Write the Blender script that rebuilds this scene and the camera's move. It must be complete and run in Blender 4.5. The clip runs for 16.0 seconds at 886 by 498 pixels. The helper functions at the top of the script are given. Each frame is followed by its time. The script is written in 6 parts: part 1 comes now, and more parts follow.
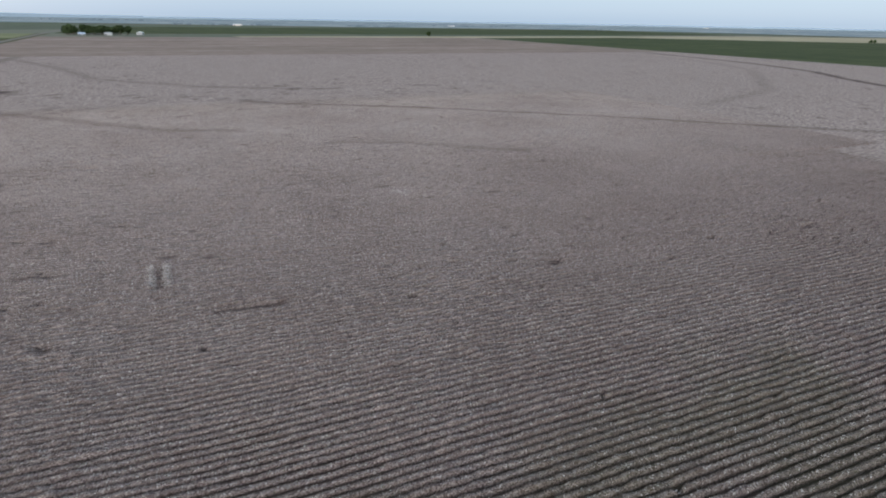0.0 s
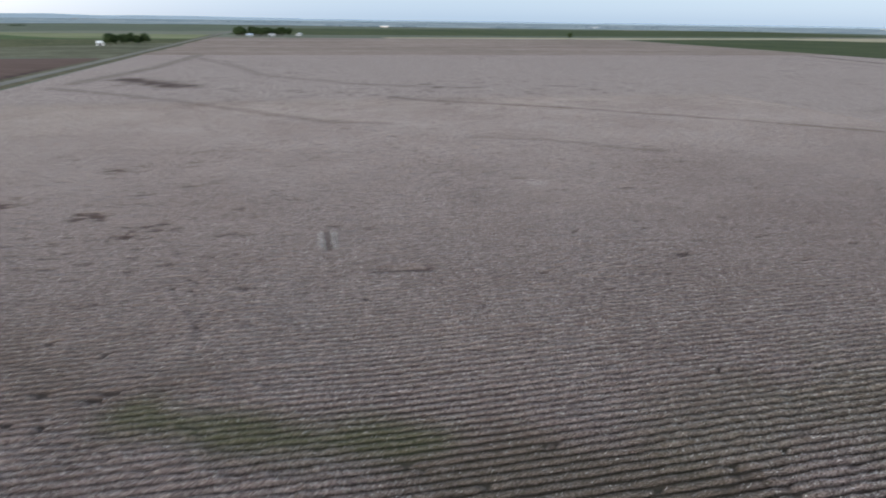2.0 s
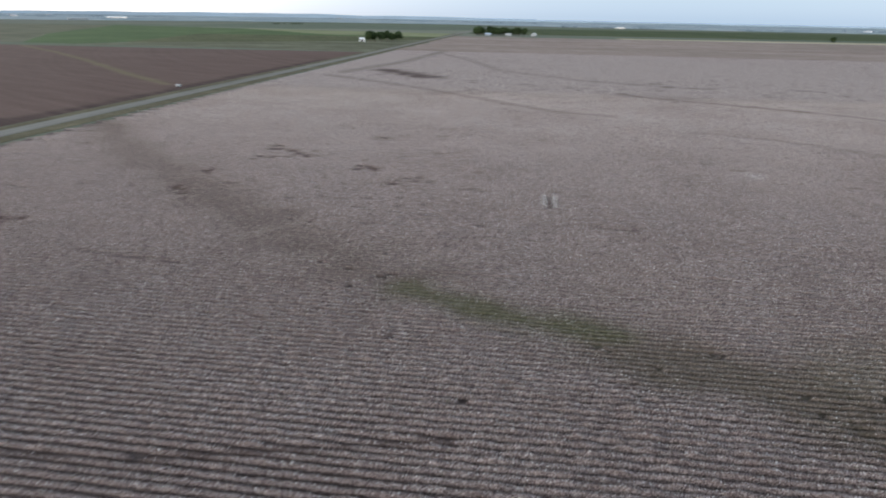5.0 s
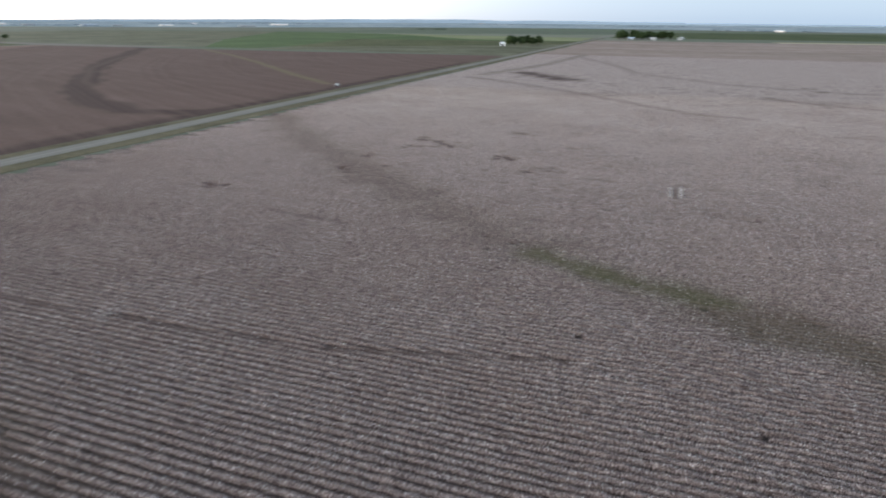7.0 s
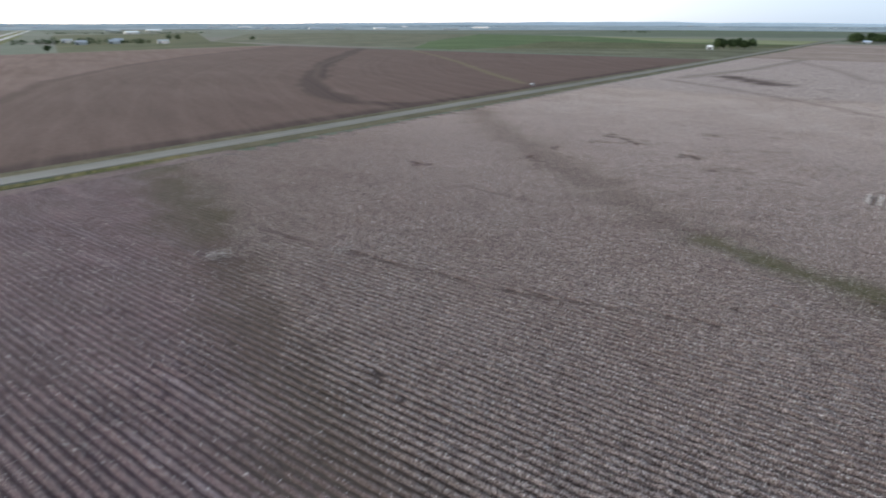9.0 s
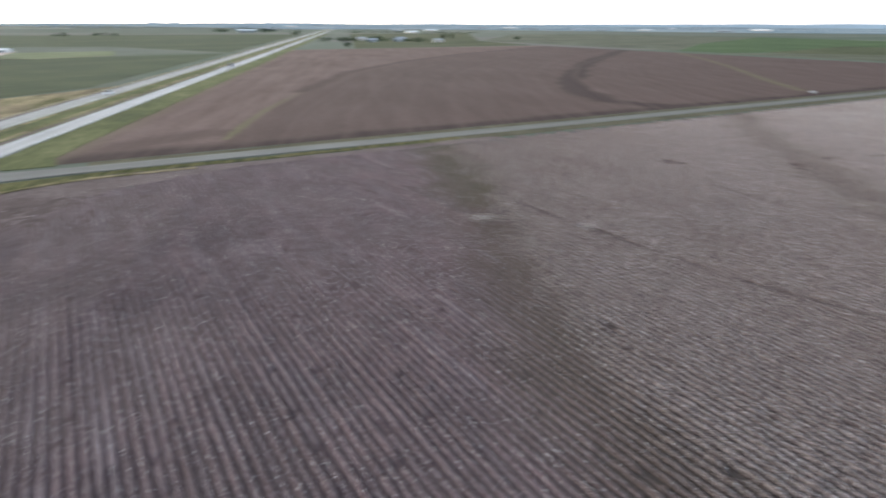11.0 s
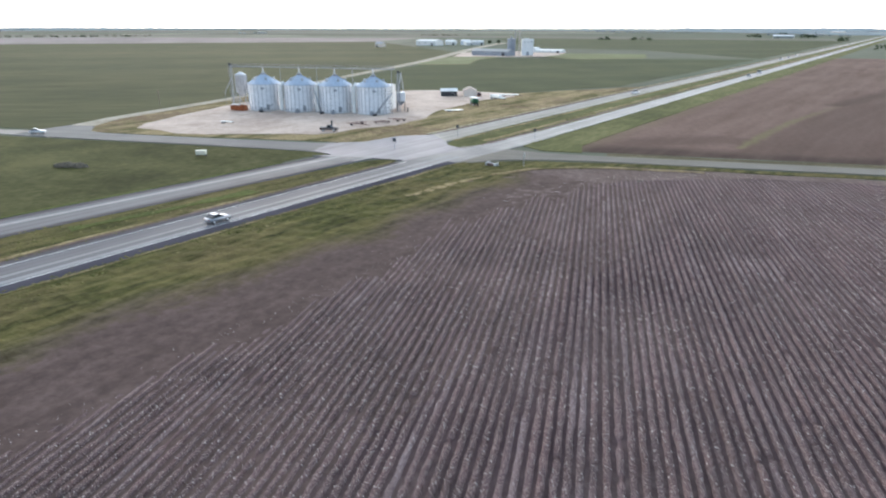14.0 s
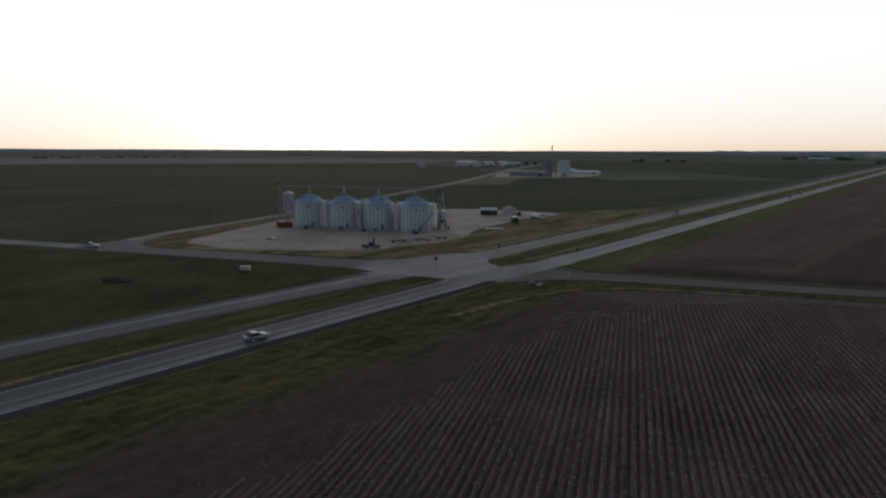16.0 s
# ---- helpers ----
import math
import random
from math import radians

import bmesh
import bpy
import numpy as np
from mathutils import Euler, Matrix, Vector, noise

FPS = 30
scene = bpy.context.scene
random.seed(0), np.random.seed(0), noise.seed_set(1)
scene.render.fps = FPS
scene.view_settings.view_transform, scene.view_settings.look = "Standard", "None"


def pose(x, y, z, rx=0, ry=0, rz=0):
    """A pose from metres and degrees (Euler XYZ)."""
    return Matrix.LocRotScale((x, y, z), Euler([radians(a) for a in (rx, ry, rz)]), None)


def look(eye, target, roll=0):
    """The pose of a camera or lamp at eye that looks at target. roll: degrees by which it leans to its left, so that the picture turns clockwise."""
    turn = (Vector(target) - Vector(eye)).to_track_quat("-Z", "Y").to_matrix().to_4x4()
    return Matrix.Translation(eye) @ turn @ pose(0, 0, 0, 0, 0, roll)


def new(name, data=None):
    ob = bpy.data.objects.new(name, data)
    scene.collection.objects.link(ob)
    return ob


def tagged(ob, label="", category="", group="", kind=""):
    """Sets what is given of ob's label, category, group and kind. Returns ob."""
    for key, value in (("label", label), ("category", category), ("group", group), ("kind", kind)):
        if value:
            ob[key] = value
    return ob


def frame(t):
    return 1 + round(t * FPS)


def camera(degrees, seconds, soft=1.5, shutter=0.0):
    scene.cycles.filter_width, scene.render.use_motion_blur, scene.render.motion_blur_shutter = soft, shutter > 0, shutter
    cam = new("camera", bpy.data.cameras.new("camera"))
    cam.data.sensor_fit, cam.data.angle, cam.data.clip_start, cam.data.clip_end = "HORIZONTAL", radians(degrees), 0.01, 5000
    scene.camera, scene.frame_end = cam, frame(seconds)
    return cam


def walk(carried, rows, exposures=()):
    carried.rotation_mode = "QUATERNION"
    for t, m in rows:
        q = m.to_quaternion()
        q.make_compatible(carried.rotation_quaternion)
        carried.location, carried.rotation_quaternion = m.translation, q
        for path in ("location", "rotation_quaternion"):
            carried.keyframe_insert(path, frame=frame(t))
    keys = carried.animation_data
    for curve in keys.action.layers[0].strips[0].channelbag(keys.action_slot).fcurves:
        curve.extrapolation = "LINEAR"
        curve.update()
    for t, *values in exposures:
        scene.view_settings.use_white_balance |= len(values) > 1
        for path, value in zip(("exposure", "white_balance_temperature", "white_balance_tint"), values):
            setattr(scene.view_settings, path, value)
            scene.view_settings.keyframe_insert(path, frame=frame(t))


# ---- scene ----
SOFT, SHUTTER = 1.85, 0.9
cam = camera(70.91, 16.0, soft=SOFT, shutter=SHUTTER)
PATH = [
    (0.0, pose(0.00, 0.00, 31.90, 69.66, -0.91, -24.39)),
    (0.5, pose(-1.11, -1.40, 32.02, 69.66, -0.89, -23.81)),
    (1.0, pose(-2.24, -3.19, 32.02, 69.67, -0.84, -21.03)),
    (1.5, pose(-3.37, -5.59, 32.07, 69.64, -0.79, -16.48)),
    (2.0, pose(-4.49, -8.19, 32.09, 69.61, -0.71, -12.26)),
    (2.5, pose(-5.42, -11.10, 32.04, 69.58, -0.64, -8.50)),
    (3.0, pose(-6.30, -14.29, 31.83, 69.62, -0.66, -4.90)),
    (3.5, pose(-6.89, -17.41, 31.59, 69.61, -0.57, -1.40)),
    (4.0, pose(-7.08, -20.36, 31.37, 69.63, -0.61, 2.00)),
    (4.2, pose(-7.08, -21.62, 31.32, 69.52, -0.78, 3.26)),
    (6.3, pose(-6.31, -35.46, 31.08, 69.70, -0.45, 15.23)),
    (6.5, pose(-5.89, -36.79, 31.08, 69.68, -0.42, 16.53)),
    (7.0, pose(-4.88, -40.12, 30.99, 69.69, -0.39, 19.97)),
    (7.5, pose(-3.73, -43.36, 30.90, 69.70, -0.39, 24.07)),
    (8.0, pose(-2.28, -46.19, 30.80, 69.70, -0.29, 28.70)),
    (8.2, pose(-1.69, -47.31, 30.81, 69.75, -0.22, 30.62)),
    (10.3, pose(5.85, -58.63, 30.53, 69.80, -0.20, 48.91)),
    (10.5, pose(6.53, -59.45, 30.49, 69.81, -0.21, 51.51)),
    (11.0, pose(8.13, -61.17, 30.43, 69.88, -0.29, 59.61)),
    (11.5, pose(9.10, -62.21, 30.43, 69.90, -0.21, 68.66)),
    (12.0, pose(9.27, -62.53, 30.36, 69.92, -0.11, 78.04)),
    (12.5, pose(9.06, -63.15, 30.27, 69.94, -0.12, 86.31)),
    (13.0, pose(8.38, -63.68, 30.10, 69.98, -0.13, 94.00)),
    (13.5, pose(7.61, -63.73, 29.94, 70.03, -0.07, 100.62)),
    (14.0, pose(7.00, -64.04, 30.09, 70.16, -0.09, 103.48)),
    (14.5, pose(6.37, -64.46, 30.15, 72.25, -0.11, 105.09)),
    (15.0, pose(5.70, -64.83, 30.24, 75.55, -0.09, 106.01)),
    (15.5, pose(4.91, -65.48, 30.17, 78.62, -0.15, 106.52)),
    (16.0, pose(4.12, -66.13, 30.26, 80.70, -0.19, 106.90)),
]
EXPOSURES = [(0.0, -0.86), (0.5, -0.75), (1.5, -0.74), (8.0, -0.66), (11.0, -0.5), (13.0, -0.4), (14.2, -0.42), (14.5, -0.45), (15.0, -0.8), (15.5, -2.0), (16.0, -3.15)]
walk(cam, PATH, EXPOSURES)

# ---- world and sun: dusk, the sun just over the western horizon behind thin cloud ----
SUN_YAW, SUN_ELEV = 116.0, 6.0
world = bpy.data.worlds.new("dusk_sky")
scene.world = world
world.use_nodes = True
wn = world.node_tree.nodes
sky = wn.new("ShaderNodeTexSky")
sky.sky_type = "NISHITA"
sky.sun_disc = False
sky.sun_elevation = radians(SUN_ELEV)
sky.sun_rotation = radians(-SUN_YAW)
sky.air_density, sky.dust_density, sky.ozone_density = 1.0, 0.6, 2.0
# thin high cloud: pales the blue and the gold, adds an even veil, and glows broadly round the sunset
wl = world.node_tree.links
pale = wn.new("ShaderNodeHueSaturation")
pale.inputs["Saturation"].default_value = 0.42
wl.new(sky.outputs["Color"], pale.inputs["Color"])
way = wn.new("ShaderNodeTexCoord")
toward = wn.new("ShaderNodeVectorMath")
toward.operation = "DOT_PRODUCT"
toward.inputs[1].default_value = (-math.sin(radians(SUN_YAW)), math.cos(radians(SUN_YAW)), 0.1)
wl.new(way.outputs["Generated"], toward.inputs[0])


def world_math(op, a, b):
    m = wn.new("ShaderNodeMath")
    m.operation = op
    for k, v in enumerate((a, b)):
        if isinstance(v, (int, float)):
            m.inputs[k].default_value = v
        else:
            wl.new(v, m.inputs[k])
    return m.outputs[0]


split = wn.new("ShaderNodeSeparateXYZ")
wl.new(way.outputs["Generated"], split.inputs[0])
lobe = world_math("POWER", world_math("MAXIMUM", world_math("MULTIPLY_ADD", toward.outputs["Value"], 0.5), 0.001), 3.6)
lobe.node.inputs[0].links[0].from_node.inputs[0].links[0].from_node.inputs[2].default_value = 0.5
high = world_math("DIVIDE", 1.0, world_math("ADD", 1.0, world_math("POWER", world_math("DIVIDE", world_math("MAXIMUM", split.outputs["Z"], 0.0), 0.42), 4.0)))
low = world_math("POWER", world_math("SUBTRACT", 1.0, world_math("MAXIMUM", split.outputs["Z"], 0.0)), 16.0)
glow = wn.new("ShaderNodeMix")
glow.data_type = "RGBA"
glow.inputs[6].default_value, glow.inputs[7].default_value = (1.0, 0.98, 0.95, 1), (0.78, 0.6, 0.42, 1)
wl.new(low, glow.inputs[0])
lit = wn.new("ShaderNodeVectorMath")
lit.operation = "SCALE"
wl.new(glow.outputs[2], lit.inputs[0])
wl.new(world_math("MULTIPLY", world_math("MINIMUM", world_math("MULTIPLY", lobe, 110.0), 54.0), high), lit.inputs["Scale"])
veil = wn.new("ShaderNodeMix")
veil.data_type, veil.blend_type = "RGBA", "ADD"
veil.inputs[0].default_value = 1.0
veil.inputs[7].default_value = (3.45, 5.22, 7.5, 1)
wl.new(pale.outputs["Color"], veil.inputs[6])
both = wn.new("ShaderNodeMix")
both.data_type, both.blend_type = "RGBA", "ADD"
both.inputs[0].default_value = 1.0
wl.new(veil.outputs[2], both.inputs[6])
wl.new(lit.outputs[0], both.inputs[7])
wn["Background"].inputs["Strength"].default_value = 0.15
wl.new(both.outputs[2], wn["Background"].inputs["Color"])

sun_data = bpy.data.lights.new("sun", "SUN")
sun_data.energy, sun_data.angle, sun_data.color = 0.5, radians(12), (1.0, 0.86, 0.7)
sun = new("sun", sun_data)
sy, se = radians(SUN_YAW), radians(SUN_ELEV + 3)
sun.matrix_world = look((0, 0, 0), (math.sin(sy) * math.cos(se), -math.cos(sy) * math.cos(se), -math.sin(se)))
sun.location = (0, 0, 300)


# ---- materials ----
def ramp_between(nt, fac, stops):
    r = nt.nodes.new("ShaderNodeValToRGB")
    els = r.color_ramp.elements
    while len(els) < len(stops):
        els.new(0.5)
    for e, (p, c) in zip(els, stops):
        e.position, e.color = p, (*c, 1)
    nt.links.new(fac, r.inputs[0])
    return r.outputs[0]


def noise_of(nt, vec, scale, detail=4.0, rough=0.55):
    n = nt.nodes.new("ShaderNodeTexNoise")
    n.inputs["Scale"].default_value, n.inputs["Detail"].default_value, n.inputs["Roughness"].default_value = scale, detail, rough
    nt.links.new(vec, n.inputs["Vector"])
    return n.outputs["Fac"]


def mixed(nt, fac, a, b, blend="MIX"):
    m = nt.nodes.new("ShaderNodeMix")
    m.data_type, m.blend_type = "RGBA", blend
    for sock, v in ((m.inputs[0], fac), (m.inputs[6], a), (m.inputs[7], b)):
        if isinstance(v, (int, float)):
            sock.default_value = v
        elif isinstance(v, tuple):
            sock.default_value = (*v, 1)
        else:
            nt.links.new(v, sock)
    return m.outputs[2]


def math_node(nt, op, a, b=0.0, c=None, clamp=False):
    m = nt.nodes.new("ShaderNodeMath")
    m.operation, m.use_clamp = op, clamp
    for k, v in enumerate((a, b) if c is None else (a, b, c)):
        if isinstance(v, (int, float)):
            m.inputs[k].default_value = v
        else:
            nt.links.new(v, m.inputs[k])
    return m.outputs[0]


def start(name, rough=0.9, metal=0.0, spec=0.3):
    mat = bpy.data.materials.new(name)
    mat.use_nodes = True
    nt = mat.node_tree
    b = nt.nodes["Principled BSDF"]
    b.inputs["Roughness"].default_value, b.inputs["Metallic"].default_value = rough, metal
    b.inputs["Specular IOR Level"].default_value = spec
    return mat, nt, b


def world_vec(nt, stretch=(1, 1, 1), turn=0.0):
    g = nt.nodes.new("ShaderNodeNewGeometry")
    m = nt.nodes.new("ShaderNodeMapping")
    m.vector_type = "TEXTURE"
    m.inputs["Scale"].default_value = tuple(1 / k for k in stretch)
    m.inputs["Rotation"].default_value = (0, 0, radians(turn))
    nt.links.new(g.outputs["Position"], m.inputs["Vector"])
    return m.outputs[0]


def bumped(nt, b, height, strength=0.5, distance=0.1):
    n = nt.nodes.new("ShaderNodeBump")
    n.inputs["Strength"].default_value, n.inputs["Distance"].default_value = strength, distance
    nt.links.new(height, n.inputs["Height"])
    nt.links.new(n.outputs[0], b.inputs["Normal"])


def land(name, dark, mid, light, big=0.01, small=0.6, stretch=(1, 1, 1), turn=0.0, bump=0.6, weight=0.5, rough=0.95):
    """Soil, crop or grass: broad patches and fine grain in world metres."""
    mat, nt, b = start(name, rough, 0, 0.04)
    v, w = world_vec(nt, stretch, turn), world_vec(nt, (1, 1, 1))
    n1, n2, n3 = noise_of(nt, v, big, 5, 0.6), noise_of(nt, v, small, 5, 0.7), noise_of(nt, w, small * 0.12, 4, 0.6)
    f = math_node(nt, "ADD", math_node(nt, "MULTIPLY", n1, 1 - weight), math_node(nt, "MULTIPLY", n2, weight))
    f = math_node(nt, "ADD", math_node(nt, "MULTIPLY", f, 0.75), math_node(nt, "MULTIPLY", n3, 0.25))
    nt.links.new(ramp_between(nt, f, [(0.39, dark), (0.5, mid), (0.61, light)]), b.inputs["Base Color"])
    bumped(nt, b, n2, bump, 0.15)
    return mat


def plain(name, color, rough=0.6, metal=0.0, vary=0.15, scale=2.0, bump=0.0):
    mat, nt, b = start(name, rough, metal, 0.4)
    t = nt.nodes.new("ShaderNodeTexCoord")
    n = noise_of(nt, t.outputs["Object"], scale, 5, 0.6)
    lo, hi = tuple(c * (1 - vary) for c in color), tuple(min(1, c * (1 + vary)) for c in color)
    nt.links.new(ramp_between(nt, n, [(0.3, lo), (0.7, hi)]), b.inputs["Base Color"])
    if bump:
        bumped(nt, b, n, bump, 0.02)
    return mat


def attribute(nt, name):
    a = nt.nodes.new("ShaderNodeAttribute")
    a.attribute_name = name
    return a.outputs["Fac"]


def cotton_soil():
    """Field ground under the cotton: brown clods, and farther off the mixed tone of stalks and lint along the rows."""
    mat, nt, b = start("cotton_field_soil", 0.95, 0, 0.03)
    v, along = world_vec(nt), world_vec(nt, (0.7, 1.0, 1))
    clod, speck = noise_of(nt, v, 1.6, 5, 0.7), noise_of(nt, along, 0.9, 6, 0.8)
    broad, patch = noise_of(nt, along, 0.012, 5, 0.6), noise_of(nt, v, 0.06, 4, 0.65)
    soil = ramp_between(nt, clod, [(0.3, (0.03, 0.02, 0.018)), (0.7, (0.07, 0.049, 0.044))])
    plants = ramp_between(nt, speck, [(0.4, (0.128, 0.097, 0.082)), (0.5, (0.285, 0.223, 0.192)), (0.6, (0.475, 0.385, 0.337))])
    plants = mixed(nt, math_node(nt, "MULTIPLY", patch, 0.45), plants, mixed(nt, broad, (0.225, 0.168, 0.142), (0.355, 0.278, 0.24)))
    fleck = noise_of(nt, world_vec(nt, (0.5, 0.35, 1)), 0.25, 4, 0.7)
    plants = mixed(nt, math_node(nt, "MULTIPLY", math_node(nt, "MULTIPLY_ADD", fleck, -9.0, 4.0, True), 0.35), plants, (0.13, 0.096, 0.083))
    cover = attribute(nt, "cover")
    col = mixed(nt, cover, soil, plants)
    col = mixed(nt, math_node(nt, "MULTIPLY", attribute(nt, "poor"), 0.8), col, mixed(nt, clod, (0.056, 0.036, 0.0395), (0.102, 0.067, 0.0715)))
    col = mixed(nt, attribute(nt, "bare"), col, mixed(nt, clod, (0.0594, 0.04, 0.034), (0.108, 0.076, 0.065)))
    col = mixed(nt, attribute(nt, "weed"), col, mixed(nt, clod, (0.0432, 0.056, 0.026), (0.0918, 0.1, 0.048)))
    nt.links.new(col, b.inputs["Base Color"])
    bumped(nt, b, clod, 0.7, 0.15)
    return mat


def cotton_plants():
    """Defoliated stalks with open lint."""
    mat, nt, b = start("cotton_stalks_and_lint", 0.9, 0, 0.05)
    v = world_vec(nt)
    fine, mid, broad = noise_of(nt, v, 6.5, 4, 0.75), noise_of(nt, v, 0.5, 4, 0.6), noise_of(nt, v, 0.03, 3, 0.6)
    col = ramp_between(nt, fine, [(0.4, (0.037, 0.0255, 0.022)), (0.5, (0.113, 0.08, 0.072)), (0.59, (0.46, 0.365, 0.33))])
    col = mixed(nt, math_node(nt, "MULTIPLY", mid, 0.3), col, mixed(nt, broad, (0.108, 0.0704, 0.0614), (0.166, 0.117, 0.105)))
    patch = math_node(nt, "MULTIPLY_ADD", noise_of(nt, world_vec(nt, (0.5, 1, 1)), 0.09, 5, 0.7), 4.0, -1.7, True)
    col = mixed(nt, math_node(nt, "MULTIPLY", patch, 0.55), col, mixed(nt, fine, (0.0572, 0.0362, 0.0307), (0.208, 0.147, 0.128)))
    col = mixed(nt, math_node(nt, "MULTIPLY", attribute(nt, "bare"), 0.8), col, mixed(nt, fine, (0.0472, 0.0306, 0.0247), (0.0943, 0.0621, 0.051)))
    col = mixed(nt, math_node(nt, "MULTIPLY", attribute(nt, "weed"), 0.8), col, mixed(nt, fine, (0.034, 0.046, 0.013), (0.085, 0.096, 0.032)))
    base = mixed(nt, math_node(nt, "MULTIPLY", attribute(nt, "lint"), math_node(nt, "MULTIPLY_ADD", broad, 1.4, 0.1, True)), col, mixed(nt, fine, (0.195, 0.153, 0.135), (0.54, 0.455, 0.415)))
    clump = noise_of(nt, v, 2.0, 3, 0.65)
    base = mixed(nt, math_node(nt, "MULTIPLY", math_node(nt, "MULTIPLY_ADD", clump, -9.0, 4.1, True), math_node(nt, "MULTIPLY_ADD", attribute(nt, "lint"), 0.5, 0.35)), base, (0.06, 0.043, 0.036))
    base = mixed(nt, math_node(nt, "MULTIPLY", math_node(nt, "MULTIPLY_ADD", clump, 9.0, -4.9, True), math_node(nt, "MULTIPLY_ADD", attribute(nt, "lint"), 0.35, 0.25)), base, mixed(nt, attribute(nt, "bare"), (0.45, 0.378, 0.342), (0.15, 0.115, 0.095)))
    live = math_node(nt, "SUBTRACT", 1.0, math_node(nt, "MAXIMUM", attribute(nt, "bare"), attribute(nt, "weed")))
    tuft = math_node(nt, "MULTIPLY_ADD", noise_of(nt, v, 13.0, 3, 0.6), 9.0, -5.2, True)
    gap = math_node(nt, "MULTIPLY_ADD", noise_of(nt, v, 8.0, 3, 0.6), -8.0, 3.3, True)
    leafy = math_node(nt, "MULTIPLY_ADD", noise_of(nt, v, 3.0, 3, 0.6), 7.0, -4.3, True)
    base = mixed(nt, math_node(nt, "MULTIPLY", leafy, 0.6), base, (0.075, 0.085, 0.04))
    base = mixed(nt, math_node(nt, "MULTIPLY", gap, 0.7), base, (0.045, 0.033, 0.026))
    poor = attribute(nt, "poor")
    passes = noise_of(nt, world_vec(nt, (0.08, 1, 1)), 0.42, 3, 0.6)
    ragged = noise_of(nt, world_vec(nt, (0.4, 1, 1)), 0.22, 5, 0.7)
    thin_tone = mixed(nt, math_node(nt, "MULTIPLY_ADD", ragged, 6.0, -2.6, True), (0.082, 0.05, 0.054), (0.145, 0.088, 0.092))
    base = mixed(nt, math_node(nt, "MULTIPLY", poor, 0.6), base, thin_tone)
    pale_row = math_node(nt, "MULTIPLY", math_node(nt, "MULTIPLY_ADD", passes, 7.0, -3.7, True), math_node(nt, "MULTIPLY_ADD", ragged, 4.0, -1.5, True))
    base = mixed(nt, math_node(nt, "MULTIPLY", math_node(nt, "MULTIPLY", pale_row, poor), 0.45), base, mixed(nt, fine, (0.13, 0.102, 0.106), (0.36, 0.295, 0.3)))
    live = math_node(nt, "SUBTRACT", live, math_node(nt, "MULTIPLY", poor, 0.25), None, True)
    base = mixed(nt, math_node(nt, "MULTIPLY", tuft, math_node(nt, "MULTIPLY", live, 0.85)), base, (0.56, 0.48, 0.42))
    nt.links.new(base, b.inputs["Base Color"])
    bumped(nt, b, fine, 0.8, 0.1)
    return mat


def ploughed_soil():
    """Ploughed red-brown ground with damp hollows and grassed strips."""
    mat, nt, b = start("ploughed_red_brown_soil", 0.95, 0, 0.03)
    v, t = world_vec(nt), world_vec(nt, (0.15, 1.3, 1), -23)
    clod, broad, lines = noise_of(nt, v, 0.5, 5, 0.7), noise_of(nt, v, 0.012, 4, 0.6), noise_of(nt, t, 0.11, 4, 0.6)
    f = math_node(nt, "ADD", math_node(nt, "MULTIPLY", clod, 0.35), math_node(nt, "ADD", math_node(nt, "MULTIPLY", broad, 0.3), math_node(nt, "MULTIPLY", lines, 0.35)))
    col = ramp_between(nt, f, [(0.38, (0.108, 0.068, 0.053)), (0.62, (0.188, 0.124, 0.1))])
    pass_at = nt.nodes.new("ShaderNodeCombineXYZ")
    nt.links.new(math_node(nt, "ADD", attribute(nt, "lane"), math_node(nt, "MULTIPLY", broad, 6.0)), pass_at.inputs[0])
    passes = noise_of(nt, pass_at.outputs[0], 0.16, 3, 0.6)
    dark = mixed(nt, math_node(nt, "MULTIPLY_ADD", passes, 4.0, -1.5, True), (0.05, 0.032, 0.027), (0.096, 0.064, 0.052))
    col = mixed(nt, attribute(nt, "bare"), col, mixed(nt, 0.35, dark, mixed(nt, clod, (0.04, 0.025, 0.021), (0.09, 0.057, 0.047))))
    col = mixed(nt, attribute(nt, "weed"), col, mixed(nt, clod, (0.12, 0.102, 0.05), (0.19, 0.16, 0.085)))
    nt.links.new(col, b.inputs["Base Color"])
    bumped(nt, b, clod, 0.6, 0.15)
    return mat


